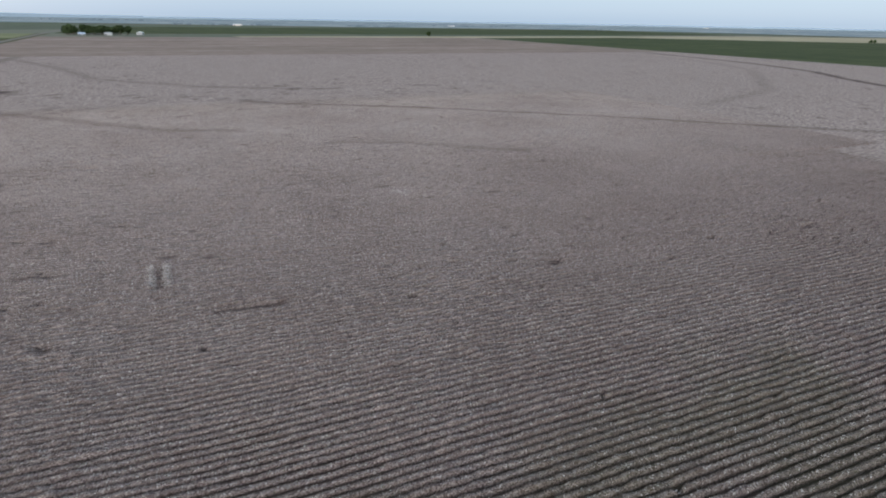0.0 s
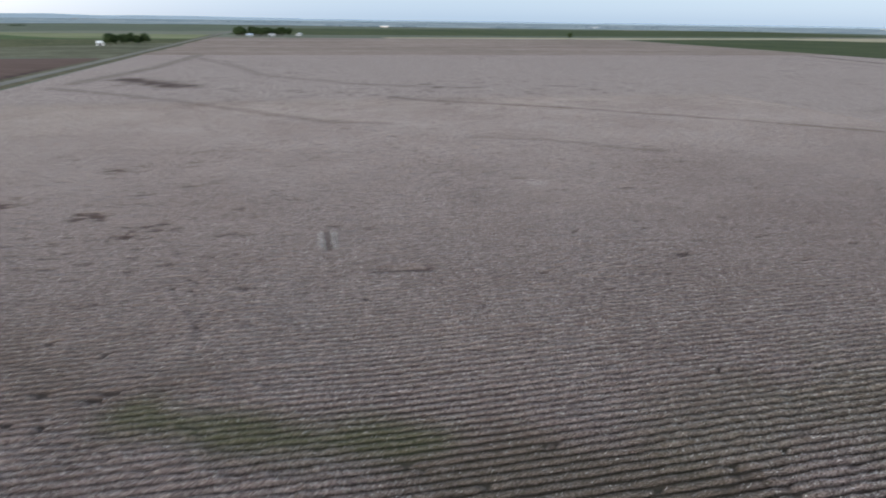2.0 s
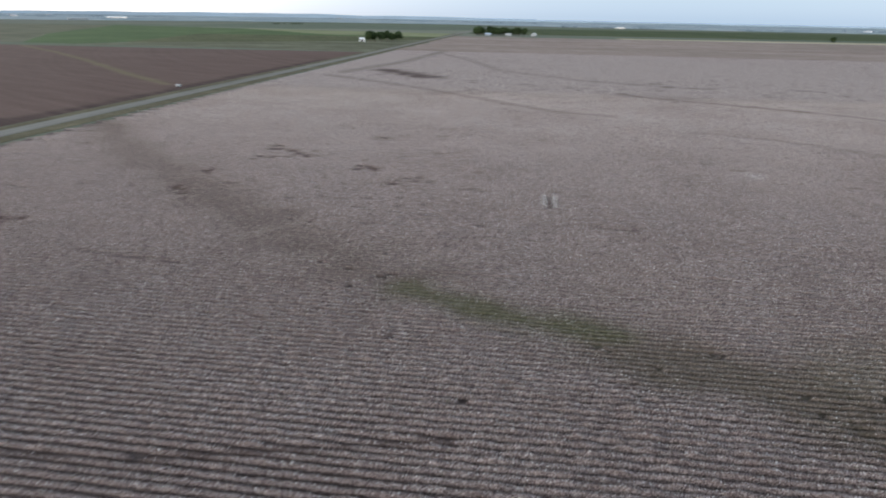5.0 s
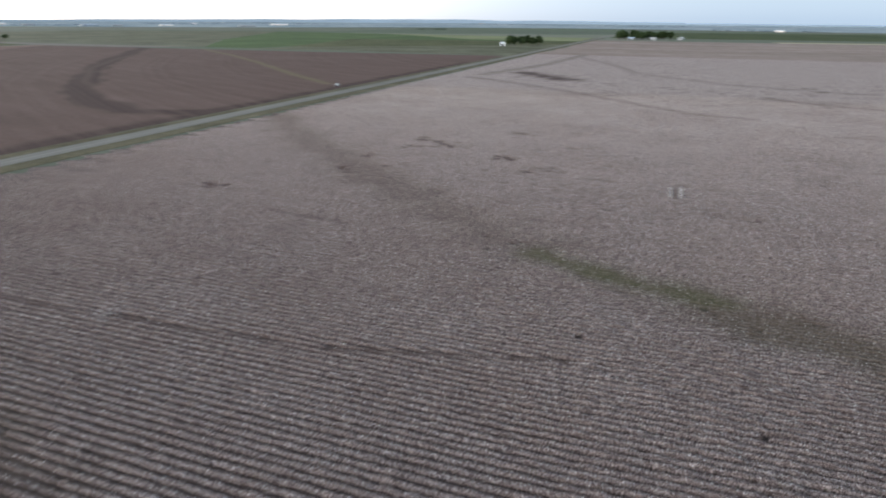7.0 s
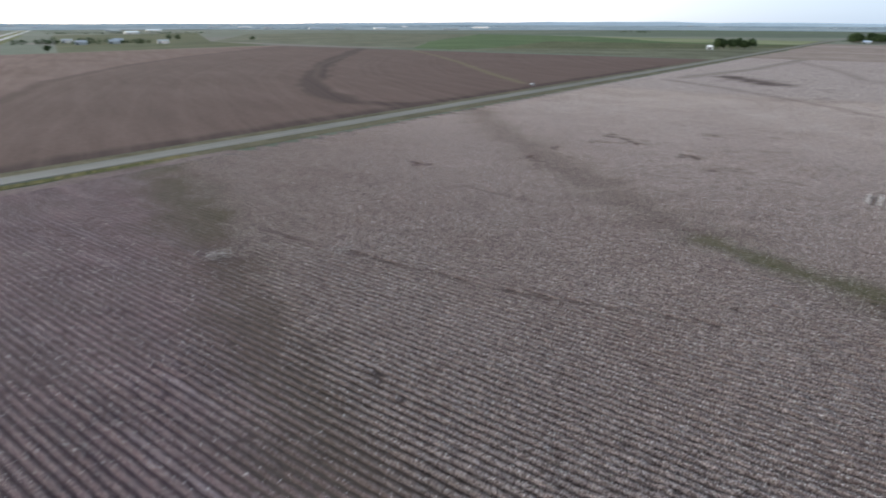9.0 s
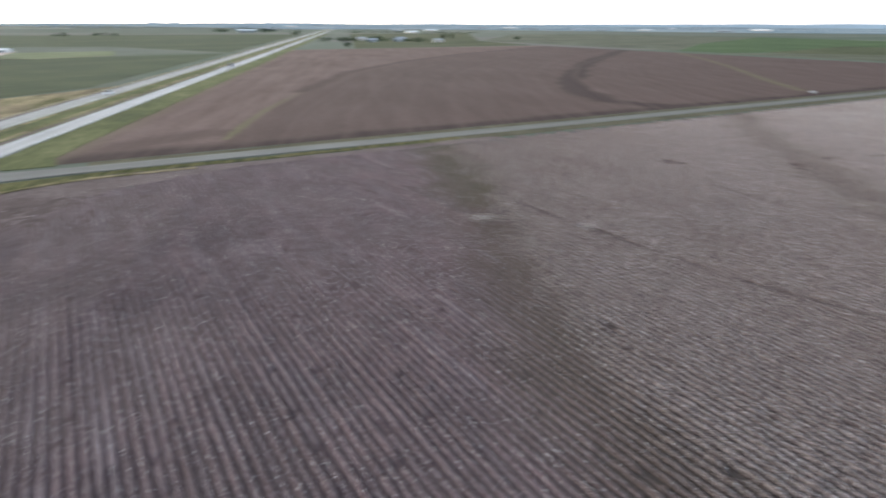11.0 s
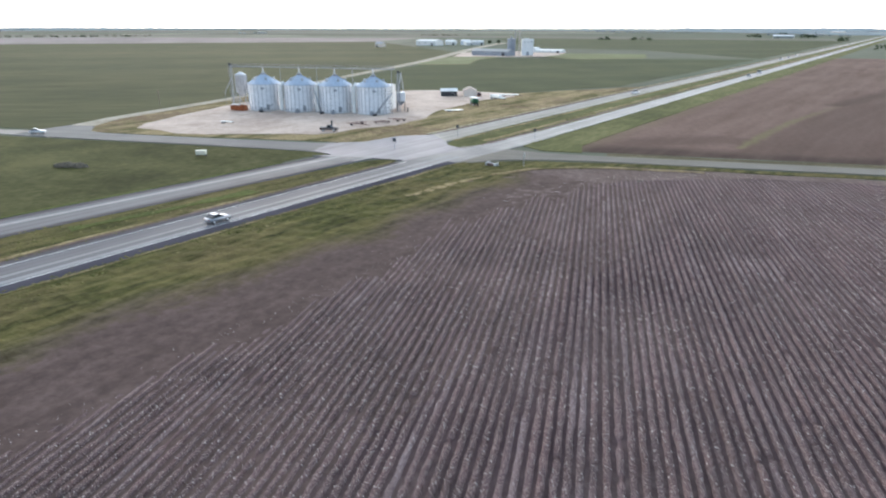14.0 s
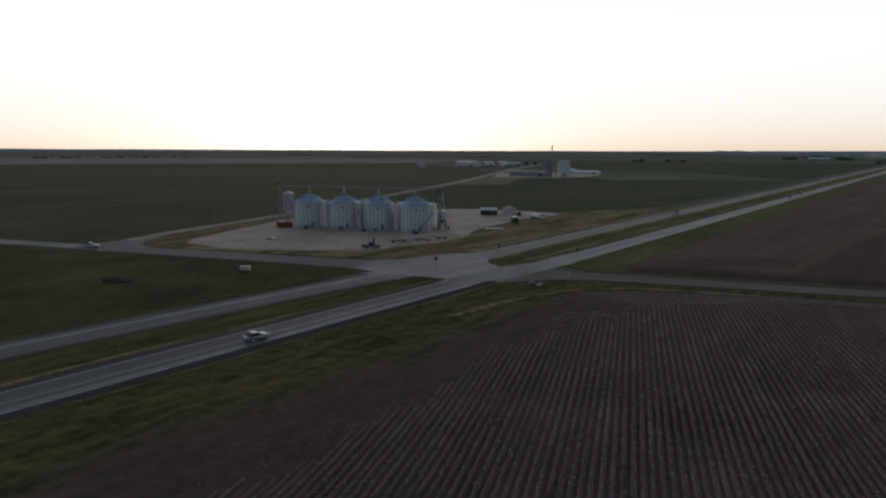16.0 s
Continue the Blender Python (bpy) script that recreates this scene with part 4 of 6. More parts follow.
roadside()
sheet("headland", [(-118, -98), (-136, -82), (-135.5, -66), (-135.5, 40), (-131.5, 40), (-130.5, -30), (-122, -58), (-108, -68), (-100, -76)], 0.116, M["headland"], "bare turning strip of dirt at the field's edge", step=5, amount=0.9)
sheet("verge", [hw(60, -137), hw(84, -137.9), (-137, -80), (-139.5, -60), (-139.5, 30), (-136.8, 30), (-136, -55), (-130, -75), (-118, -85)], 0.124, M["verge"], "rough verge grass at the corner of the county road", step=5, amount=0.8)
sheet("verge", [hw(112, -136.6), hw(1600, -136.6), hw(1600, -124), hw(122, -124), (-151, -66), (-150.5, -76)], 0.13, M["bright_verge"], "rough green verge grass along the highway", step=8, amount=1.0)
band("verge", wobbled([(-138, 0), (-138, 1200)], 12, 0.7, False), 6, 0.11, M["dull_verge"], "thin verge grass beside the county road")
band("verge", wobbled([(-149.5, -60), (-149.5, 1200)], 12, 0.7, False), 4, 0.11, M["dull_verge"], "thin verge grass beside the county road")

FAR_EAST = [hw(-600, -169.6), hw(-3, -166.6), hw(60, -163.4), hw(96, -161.2)]
FAR_WEST = [hw(92, -161.4), hw(115, -161.2), hw(140, -161.2), hw(300, -161.2), hw(3600, -161.2)]
NEAR_EAST = [hw(-600, -143.8), hw(91, -143.6)]
NEAR_WEST = [hw(88, -143.0), hw(112, -140.7), hw(140, -140.1), hw(300, -140.0), hw(3600, -140.0)]
band("median", [hw(-600, -156), hw(-3, -155.5), hw(40, -153.5), hw(73, -152.2), hw(79, -152)], [12, 12.5, 11, 7, 1.5], 0.16, M["verge"], "grassy median between the carriageways", thick=0.1)
band("median", [hw(99, -150.6), hw(104, -150.6), hw(114, -150.4), hw(160, -150.3), hw(3600, -150.3)], [1.5, 7.5, 12, 13.2, 13.2], 0.196, M["bright_verge"], "grassy median between the carriageways", thick=0.1)
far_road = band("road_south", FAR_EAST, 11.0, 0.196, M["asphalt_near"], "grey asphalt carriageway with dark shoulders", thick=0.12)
far_west = band("road_south_west", FAR_WEST, [11.6, 9.6, 8.6, 8.2, 8.2], 0.2, M["asphalt_pale"], "pale asphalt carriageway with painted sky sheen", thick=0.12)
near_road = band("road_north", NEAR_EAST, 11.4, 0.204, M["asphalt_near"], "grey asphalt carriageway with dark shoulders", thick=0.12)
near_west = band("road_north_west", NEAR_WEST, [9.4, 8.6, 7.6, 7.2, 7.2], 0.2, M["asphalt_near"], "pale asphalt carriageway with painted sky sheen", thick=0.12)
apron = sheet("road_junction", [hw(70, -170.5), hw(76, -158), hw(79, -149), hw(99.5, -145.5), hw(100, -149), hw(101, -152.4), hw(106, -157), hw(112, -165.5), hw(104, -172), (-152, -124), (-147, -132), (-136.5, -132), (-133, -125)], 0.208, M["asphalt_worn"], "worn asphalt junction")
county = band("county_road", [(-143.6, -97), (-143.6, -88), (-143.8, -82), (-143.8, -75), (-143.8, -64), (-144, 100), (-144.4, 1100), (-145, 3000)], [30, 18, 12, 8.8, 6.8, 6.5, 6.5, 6.5], 0.19, M["asphalt_dusty"], "narrow pale county road", thick=0.1)
band("county_road", [(-143, -124), (-142, -135), (-142, -160), (-142.5, -205), (-142.5, -226)], [18, 11, 9.5, 9.5, 9], 0.19, M["asphalt_side"], "narrow pale county road", thick=0.1)
band("gravel_track", [(-142.5, -226), (-142.5, -300), (-142.5, -1200)], 6.5, 0.17, M["gravel_road"], "gravel track running on from the road")
band("gravel_track", [(-142, -208), (-150, -219), (-174, -222), (-234, -216), (-356, -213.6), (-520, -212), (-590, -214), (-727, -221), (-895, -228), (-1140, -229)], [14, 9, 5.5, 5, 6, 9, 10, 11, 12, 12], 0.175, M["track"], "pale gravel farm track")
sheet("track_apron", [(-138, -206), (-146.5, -199), (-148.5, -209), (-158, -216), (-157, -224), (-147, -226), (-138, -226)], 0.2, M["asphalt_side"], "worn asphalt apron where the farm track begins", step=3, amount=0.6)
sheet("gravel_apron", [(-625, -206), (-720, -216), (-770, -170), (-770, -100), (-690, -105), (-645, -118), (-632, -150)], 0.13, M["gravel"], "gravel yard of the distant elevator", step=12, amount=2)

# straw lips of the verges and the worn dirt edge of the median
def lip(n_line, width, z, mat, label):
    pts = wobbled(n_line, 2.2, 0.5, False)
    rng = np.random.RandomState(len(pts))
    return band("verge", pts, [width * rng.uniform(0.45, 1.3) for _ in pts], z, mat, label, thick=0.1)


lip([hw(-300, -137.75), hw(60, -137.5), hw(84, -137.3)], 0.55, 0.226, M["dry"], "pale straw lip of the verge along the asphalt")
lip([hw(-300, -149.75), hw(60, -149.6), hw(73, -149.4)], 0.8, 0.23, M["headland"], "worn brown dirt edge of the median")
lip([hw(-300, -150.9), hw(60, -150.6), hw(76, -150.3)], 1.1, 0.222, M["dry"], "straw grass along the median's edge")
lip([hw(-300, -172.3), hw(-3, -172.9), hw(60, -169.8)], 1.3, 0.2, M["lush"], "lush green grass line along the carriageway")
lip([hw(8, -157.0), hw(22, -155.2), hw(40, -154.0)], 2.6, 0.216, M["lush"], "fresh green patch of the median")
lip([(-99.5, -96.5), (-110.8, -91), (-120.6, -85), (-128.4, -77.2), (-132, -68.3), (-133.8, -60), (-134, -40)], 1.6, 0.24, M["dry"], "golden dry grass along the inner edge of the verge")
lip([hw(112, -168.0), hw(500, -168.3), hw(1200, -168.3)], 1.5, 0.2, M["wheat"], "straw grass along the pale carriageway")
lip([hw(112, -148.0), hw(500, -147.6), hw(1200, -147.6)], 1.9, 0.222, M["dry"], "straw grass along the middle of the median")
lip([hw(106, -145.4), hw(500, -144.7), hw(1200, -144.7)], 1.6, 0.224, M["headland"], "worn brown dirt edge of the median")
lip([hw(108, -155.2), hw(500, -155.6), hw(1200, -155.6)], 1.2, 0.222, M["dry"], "straw grass along the median's edge")
lip([hw(114, -166.4), hw(500, -166.5), hw(1200, -166.5)], 1.5, 0.206, M["headland"], "brown strip along the carriageway's edge")

# shoulders and painted lines
band("shoulder", [hw(-600, -139.2), hw(84, -139.0)], 2.8, 0.212, M["shoulder"], thick=0, parent=near_road)
band("shoulder", [hw(-600, -148.6), hw(76, -148.4)], 1.7, 0.212, M["old_shoulder"], thick=0, parent=near_road)
for n0, w in ((-141.5, 1.1), (-143.8, 0.8)):
    band("wheel_lane", [hw(-600, n0), hw(90, n0 + 0.2)], w, 0.21, M["asphalt_lane"], thick=0, parent=near_road)
for d, w in ((-4.6, 1.5), (4.7, 1.3)):
    band("shoulder", [hw(-600, -169.6 + d), hw(-3, -166.6 + d), hw(60, -163.4 + d), hw(71, -162.7 + d)], w, 0.206, M["old_shoulder"], thick=0, parent=far_road)
band("wheel_lane", [hw(-600, -171.2), hw(-3, -168.2), hw(60, -165.0), hw(74, -164.2)], 1.2, 0.204, M["asphalt_lane"], thick=0, parent=far_road)
for n0 in (-140.4, -147.6):
    band("edge_line", [hw(-600, n0), hw(78, n0)], 0.2, 0.216, M["paint"], parent=near_road)
for n0 in (-137.1, -142.9):
    band("edge_line", [hw(140, n0), hw(2000, n0)], 0.2, 0.216, M["paint"], parent=near_west)
for n0 in (-157.9, -164.5):
    band("edge_line", [hw(140, n0), hw(2000, n0)], 0.2, 0.216, M["paint"], parent=far_west)

# low ridge all round, far off; its blue glow is painted haze
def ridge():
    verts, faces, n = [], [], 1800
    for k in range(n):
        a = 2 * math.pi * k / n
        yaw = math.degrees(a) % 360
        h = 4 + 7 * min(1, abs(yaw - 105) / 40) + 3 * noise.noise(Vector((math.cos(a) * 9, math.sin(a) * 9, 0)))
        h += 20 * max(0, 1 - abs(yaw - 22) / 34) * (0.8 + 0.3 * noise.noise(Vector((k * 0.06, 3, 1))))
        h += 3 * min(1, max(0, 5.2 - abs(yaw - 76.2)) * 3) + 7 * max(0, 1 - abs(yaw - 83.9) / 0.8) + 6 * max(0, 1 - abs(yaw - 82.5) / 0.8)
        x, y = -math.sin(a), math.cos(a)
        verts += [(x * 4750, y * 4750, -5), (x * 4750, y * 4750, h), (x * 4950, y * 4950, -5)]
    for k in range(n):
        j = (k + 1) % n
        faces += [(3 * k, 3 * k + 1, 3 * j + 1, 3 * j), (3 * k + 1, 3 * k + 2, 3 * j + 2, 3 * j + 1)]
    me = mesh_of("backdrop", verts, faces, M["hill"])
    return tagged(new("backdrop", me), "low ridge on the far horizon with a painted haze-blue glow", "", "", "structure")


ridge()


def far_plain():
    """The outer plain up to the ridge; its glow stands in for haze."""
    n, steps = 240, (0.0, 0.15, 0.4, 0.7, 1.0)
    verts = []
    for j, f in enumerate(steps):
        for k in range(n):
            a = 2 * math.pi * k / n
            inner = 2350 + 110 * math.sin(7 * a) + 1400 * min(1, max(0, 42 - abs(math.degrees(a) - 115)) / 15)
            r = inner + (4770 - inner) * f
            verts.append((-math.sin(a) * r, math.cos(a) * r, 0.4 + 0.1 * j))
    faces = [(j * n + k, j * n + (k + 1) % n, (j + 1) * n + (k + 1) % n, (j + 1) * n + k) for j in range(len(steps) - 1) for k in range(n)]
    return tagged(new("backdrop", mesh_of("backdrop", verts, faces, M["haze_plain"])), "plain towards the horizon with painted blue-grey haze glow", "", "", "structure")


far_plain()


# ---- grain bins ----
def grain_bin(x, y, front=True):
    R, WALL, TOP = 5.85, 9.5, 12.6
    b = thing("grain_bin", "galvanised corrugated steel grain bin with a conical roof", "grain bin", pose(x, y, 0.12), "grain bins")
    bm = B()
    lathe(bm, [(0, 0), (R + 0.35, 0), (R + 0.35, 0.32), (R + 0.3, 0.36), (0, 0.36)], 40)
    part("base", bm, M["concrete"], b, "pale concrete pad")
    bm = B()
    rings = [(R, 0.36)]
    for k in range(8):
        z = 0.36 + (WALL - 0.36) * (k + 1) / 8
        rings += [(R, z - 0.06), (R + 0.005, z - 0.05), (R + 0.005, z), (R, z + 0.005)]
    lathe(bm, rings, 48)
    part("wall", bm, M["zinc"], b, "", True)
    bm = B()
    lathe(bm, [(R + 0.25, WALL - 0.12), (R + 0.28, WALL), (0.75, TOP), (0.7, TOP + 0.03)], 48)
    part("roof", bm, M["zinc_roof"], b, "bluish galvanised cone roof", True)
    bm = B()
    for k in range(24):
        a = 2 * math.pi * k / 24
        tube(bm, ((R + 0.2) * math.cos(a), (R + 0.2) * math.sin(a), WALL + 0.06), (0.8 * math.cos(a), 0.8 * math.sin(a), TOP + 0.05), 0.05, 0.05, 4)
    part("roof_ribs", bm, M["zinc_roof"], b)
    bm = B()
    lathe(bm, [(0.85, TOP - 0.02), (0.85, TOP + 0.5), (1.0, TOP + 0.55), (0.3, TOP + 0.85), (0, TOP + 0.88)], 16)
    part("roof_cap", bm, M["zinc_dark"], b)
    rib = bpy.data.meshes.new("stiffener")
    bm = B()
    box(bm, R, -0.1, 0.36, R + 0.12, 0.1, WALL - 0.1)
    bm.to_mesh(rib)
    bm.free()
    rib.materials.append(M["zinc_rib"])
    for k in range(24):
        shared("stiffener", rib, b, pose(0, 0, 0, 0, 0, k * 15 + 4))
    vent = bpy.data.meshes.new("roof_vent")
    bm = B()
    box(bm, R * 0.62 - 0.3, -0.35, WALL + 1.35, R * 0.62 + 0.35, 0.35, WALL + 2.2, 0.08)
    bm.to_mesh(vent)
    bm.free()
    vent.materials.append(M["zinc_rib"])
    for k in range(5):
        shared("roof_vent", vent, b, pose(0, 0, 0, 0, 0, k * 72 + 40))
    if front:
        bm = B()
        box(bm, R + 0.02, -0.55, WALL - 1.75, R + 0.2, 0.55, WALL - 1.1, 0.05)
        part("hatch", bm, M["zinc_dark"], b, "dark hatch under the eave").matrix_basis = pose(0, 0, 0, 0, 0, 22)
        bm = B()
        box(bm, R + 0.02, -0.6, 0.5, R + 0.22, 0.6, 2.4, 0.06)
        part("door", bm, M["zinc_dark"], b).matrix_basis = pose(0, 0, 0, 0, 0, 36)
        bm = B()
        for s in (-0.25, 0.25):
            tube(bm, (R + 0.35, s, 0.4), (R + 0.35, s, WALL + 0.6), 0.035, None, 6)
        for k in range(26):
            tube(bm, (R + 0.35, -0.25, 0.7 + k * 0.34), (R + 0.35, 0.25, 0.7 + k * 0.34), 0.02, None, 4)
        part("ladder", bm, M["zinc_dark"], b).matrix_basis = pose(0, 0, 0, 0, 0, 58)
        bm = B()
        box(bm, R + 0.3, -0.6, 0, R + 1.7, 0.6, 1.0, 0.1)
        tube(bm, (R + 1.0, 0, 0.9), (R + 0.1, 0, 1.3), 0.35, 0.3, 10)
        part("fan", bm, M["zinc_dark"], b, "dark aeration fan").matrix_basis = pose(0, 0, 0, 0, 0, 12)
    return b


BIN_Y = (-183.8, -169.4, -155.6, -141.1)
for y in BIN_Y:
    grain_bin(-208.5, y)


def aeration_duct(x, y):
    """A tall pale duct standing in the gap between two bins."""
    t = thing("aeration_duct", "tall pale steel duct standing between two grain bins", "duct", pose(x, y, 0.12), "bin ducts")
    bm = B()
    box(bm, -0.6, -0.62, 0.3, 0.6, 0.62, 9.2, 0.15)
    tube(bm, (0, 0, 9.1), (-1.6, 0.3, 10.3), 0.45, 0.4, 10)
    part("casing", bm, M["white"], t)
    bm = B()
    box(bm, -0.6, -0.65, 0, 0.6, 0.65, 0.32, 0.03)
    part("plinth", bm, M["concrete"], t)
    bm = B()
    box(bm, -0.5, -0.55, 4.6, 0.5, 0.55, 4.8, 0.03)
    part("flange", bm, M["zinc_dark"], t)
    return t


for y in (-175.6, -161.6, -147.5):
    aeration_duct(-205.5, y)


def auger(a, b, r):
    """A slanting unloading tube on two legs."""
    t = thing("grain_auger", "dark grain auger tube leaning against a bin", "auger", pose(0, 0, 0.12), "augers")
    bm = B()
    tube(bm, a, b, r, None, 12)
    part("tube", bm, M["zinc_dark"], t, "", True)
    bm = B()
    box(bm, a[0] - 0.6, a[1] - 0.6, 0, a[0] + 0.6, a[1] + 0.6, 0.7, 0.1)
    part("hopper", bm, M["dark_steel"], t)
    m = Vector(a).lerp(Vector(b), 0.6)
    for s in (-0.8, 0.8):
        bm = B()
        tube(bm, (m.x + 0.6, m.y + s, 0), (m.x, m.y, m.z), 0.06, None, 6)
        part("leg", bm, M["zinc_dark"], t)
    return t


auger((-201.0, -138.2, 0.35), (-203.6, -132.6, 7.6), 0.24)
auger((-201.6, -158.4, 0.35), (-203.2, -161.4, 7.6), 0.22)
auger((-200.5, -181.5, 0.35), (-202.2, -177.5, 2.6), 0.2)


def catwalk(x, y0, y1, z, legs=True):
    c = thing("catwalk", "galvanised conveyor catwalk running above the bins", "catwalk", pose(0, 0, 0))
    bm = B()
    box(bm, x - 0.25, y0, z, x + 0.25, y1, z + 0.05)
    part("deck", bm, M["zinc_dark"], c)
    bm = B()
    box(bm, x - 0.13, y0, z + 0.08, x + 0.13, y1, z + 0.3, 0.03)
    part("conveyor", bm, M["zinc_dark"], c)
    for s in (-0.3, 0.3):
        bm = B()
        tube(bm, (x + s, y0, z + 1.1), (x + s, y1, z + 1.1), 0.02, None, 5)
        tube(bm, (x + s, y0, z + 0.6), (x + s, y1, z + 0.6), 0.02, None, 5)
        for k in range(int((y1 - y0) / 2.5) + 1):
            tube(bm, (x + s, y0 + k * 2.5, z), (x + s, y0 + k * 2.5, z + 1.1), 0.03, None, 5)
        part("railing", bm, M["zinc_dark"], c)
    for y in BIN_Y:
        bm = B()
        tube(bm, (x, y, 13.3), (x, y, z + 0.2), 0.2, None, 8)
        part("spout", bm, M["zinc"], c)
        bm = B()
        tube(bm, (x, y + 6.8, 0.12), (x, y + 6.8, z), 0.09, None, 6)
        part("post", bm, M["zinc_dark"], c)
    return c


catwalk(-208.5, -197, -133, 15.2)


def leg_tower(x, y, h):
    """Bucket elevator: two casings in a braced frame with a head box."""
    t = thing("bucket_elevator", "tall galvanised bucket elevator leg with a braced frame", "grain elevator leg", pose(x, y, 0.12), "elevator legs")
    for s in (-0.35, 0.35):
        bm = B()
        box(bm, -0.12, s * 0.8 - 0.1, 0, 0.12, s * 0.8 + 0.1, h)
        part("casing", bm, M["zinc_dark"], t)
    bm = B()
    box(bm, -0.35, -0.5, h, 0.35, 0.5, h + 0.9, 0.2)
    part("head", bm, M["dark_steel"], t, "dark head box")
    bm = B()
    for sx in (-1, 1):
        for sy in (-1, 1):
            tube(bm, (sx * 0.6, sy * 0.6, 0), (sx * 0.6, sy * 0.6, h - 0.5), 0.04, None, 5)
    for k in range(int(h / 2.2)):
        z = k * 2.2
        for p, q in (((-0.6, -0.6), (0.6, -0.6)), ((0.6, -0.6), (0.6, 0.6)), ((0.6, 0.6), (-0.6, 0.6)), ((-0.6, 0.6), (-0.6, -0.6))):
            tube(bm, (*p, z + 2.2), (*q, z + 2.2), 0.025, None, 4)
            tube(bm, (*p, z), (*q, z + 2.2), 0.02, None, 4)
    part("frame", bm, M["zinc_dark"], t)
    return t


west_leg = leg_tower(-211.0, -198.6, 15.4)
bm = B()
tube(bm, (0, -0.2, 10.5), (0, -3.4, 5.5), 0.12, None, 8)
tube(bm, (0, -3.4, 5.6), (0, -3.4, 4.6), 0.14, 0.1, 8)
part("spout", bm, M["zinc_rib"], west_leg)
bm = B()
tube(bm, (0, -3.4, 0), (0, -3.4, 4.7), 0.06, None, 6)
part("post", bm, M["zinc_dark"], west_leg)
leg_tower(-213.0, -133.2, 13.6)


def hopper_tank(x, y):
    t = thing("hopper_tank", "narrow galvanised hopper tank standing on steel legs", "grain tank", pose(x, y, 0.12))
    bm = B()
    lathe(bm, [(0.35, 4.4), (2.1, 6.2), (2.1, 12.2), (2.2, 12.25), (0.4, 13.3), (0, 13.35)], 28)
    part("tank", bm, M["zinc"], t, "", True)
    for k in range(6):
        a = 2 * math.pi * k / 6
        bm = B()
        tube(bm, (2.25 * math.cos(a), 2.25 * math.sin(a), 0), (2.12 * math.cos(a), 2.12 * math.sin(a), 8.5), 0.1, None, 6)
        part("leg", bm, M["zinc_dark"], t)
    bm = B()
    for k in range(6):
        a, c = 2 * math.pi * k / 6, 2 * math.pi * (k + 1) / 6
        for z0, z1 in ((0.5, 3.2), (3.2, 0.5), (3.2, 3.2)):
            tube(bm, (2.22 * math.cos(a), 2.22 * math.sin(a), z0), (2.22 * math.cos(c), 2.22 * math.sin(c), z1), 0.04, None, 4)
    part("brace", bm, M["zinc_dark"], t)
    bm = B()
    for k in range(14):
        a = 2 * math.pi * k / 14
        tube(bm, (2.13 * math.cos(a), 2.13 * math.sin(a), 6.5), (2.13 * math.cos(a), 2.13 * math.sin(a), 12), 0.06, None, 4)
    part("stiffeners", bm, M["zinc_dark"], t)
    return t


hopper_tank(-208.6, -193.2)


def dryer(x, y):
    """Receiving hoppers and spouts beside the last bin."""
    t = thing("grain_dryer", "galvanised grain dryer on dark legs with spouts", "grain dryer", pose(x, y, 0.12, 0, 0, 20))
    bm = B()
    box(bm, -1.2, -1.5, 3.6, 1.2, 1.5, 6.8, 0.15)
    part("body", bm, M["zinc"], t)
    bm = B()
    bmesh.ops.create_cone(bm, cap_ends=True, segments=4, radius1=0.4, radius2=1.8, depth=1.5, matrix=Matrix.Translation((0, 0, 2.85)) @ pose(0, 0, 0, 0, 0, 45))
    part("hopper", bm, M["zinc_dark"], t)
    for sx in (-1.05, 1.05):
        for sy in (-1.35, 1.35):
            bm = B()
            box(bm, sx - 0.12, sy - 0.12, 0, sx + 0.12, sy + 0.12, 3.4)
            part("leg", bm, M["dark_steel"], t)
    bm = B()
    tube(bm, (0, 1.0, 6.7), (2.5, 0.2, 13.0), 0.16, None, 8)
    tube(bm, (0, -1.0, 6.7), (2.6, 0.2, 13.8), 0.16, None, 8)
    part("spout", bm, M["zinc"], t)
    return t


dryer(-215.5, -133.2)


# ---- yard things ----
def scrap_bin(x, y, turn):
    t = thing("container", "rusty red open steel container on the gravel", "container", pose(x, y, 0.12, 0, 0, turn))
    bm = B()
    for x0, y0, x1, y1 in ((-3, -1.2, 3, -1.1), (-3, 1.1, 3, 1.2), (-3, -1.1, -2.9, 1.1), (2.9, -1.1, 3, 1.1)):
        box(bm, x0, y0, 0.25, x1, y1, 2.0)
    box(bm, -3, -1.2, 0.2, 3, 1.2, 0.3)
    part("body", bm, M["rust"], t)
    rib = bpy.data.meshes.new("rib")
    bm = B()
    box(bm, -0.06, -1.32, 0.25, 0.06, -1.2, 2.0)
    bm.to_mesh(rib)
    bm.free()
    rib.materials.append(M["rust"])
    for k in range(7):
        shared("rib", rib, t, pose(-2.7 + 0.9 * k, 0, 0))
    bm = B()
    box(bm, -3.1, -1.0, 1.7, -0.4, 1.0, 2.25, 0.1)
    part("cover", bm, M["white"], t, "pale tarpaulin")
    return t


scrap_bin(-202.5, -191.5, 78)


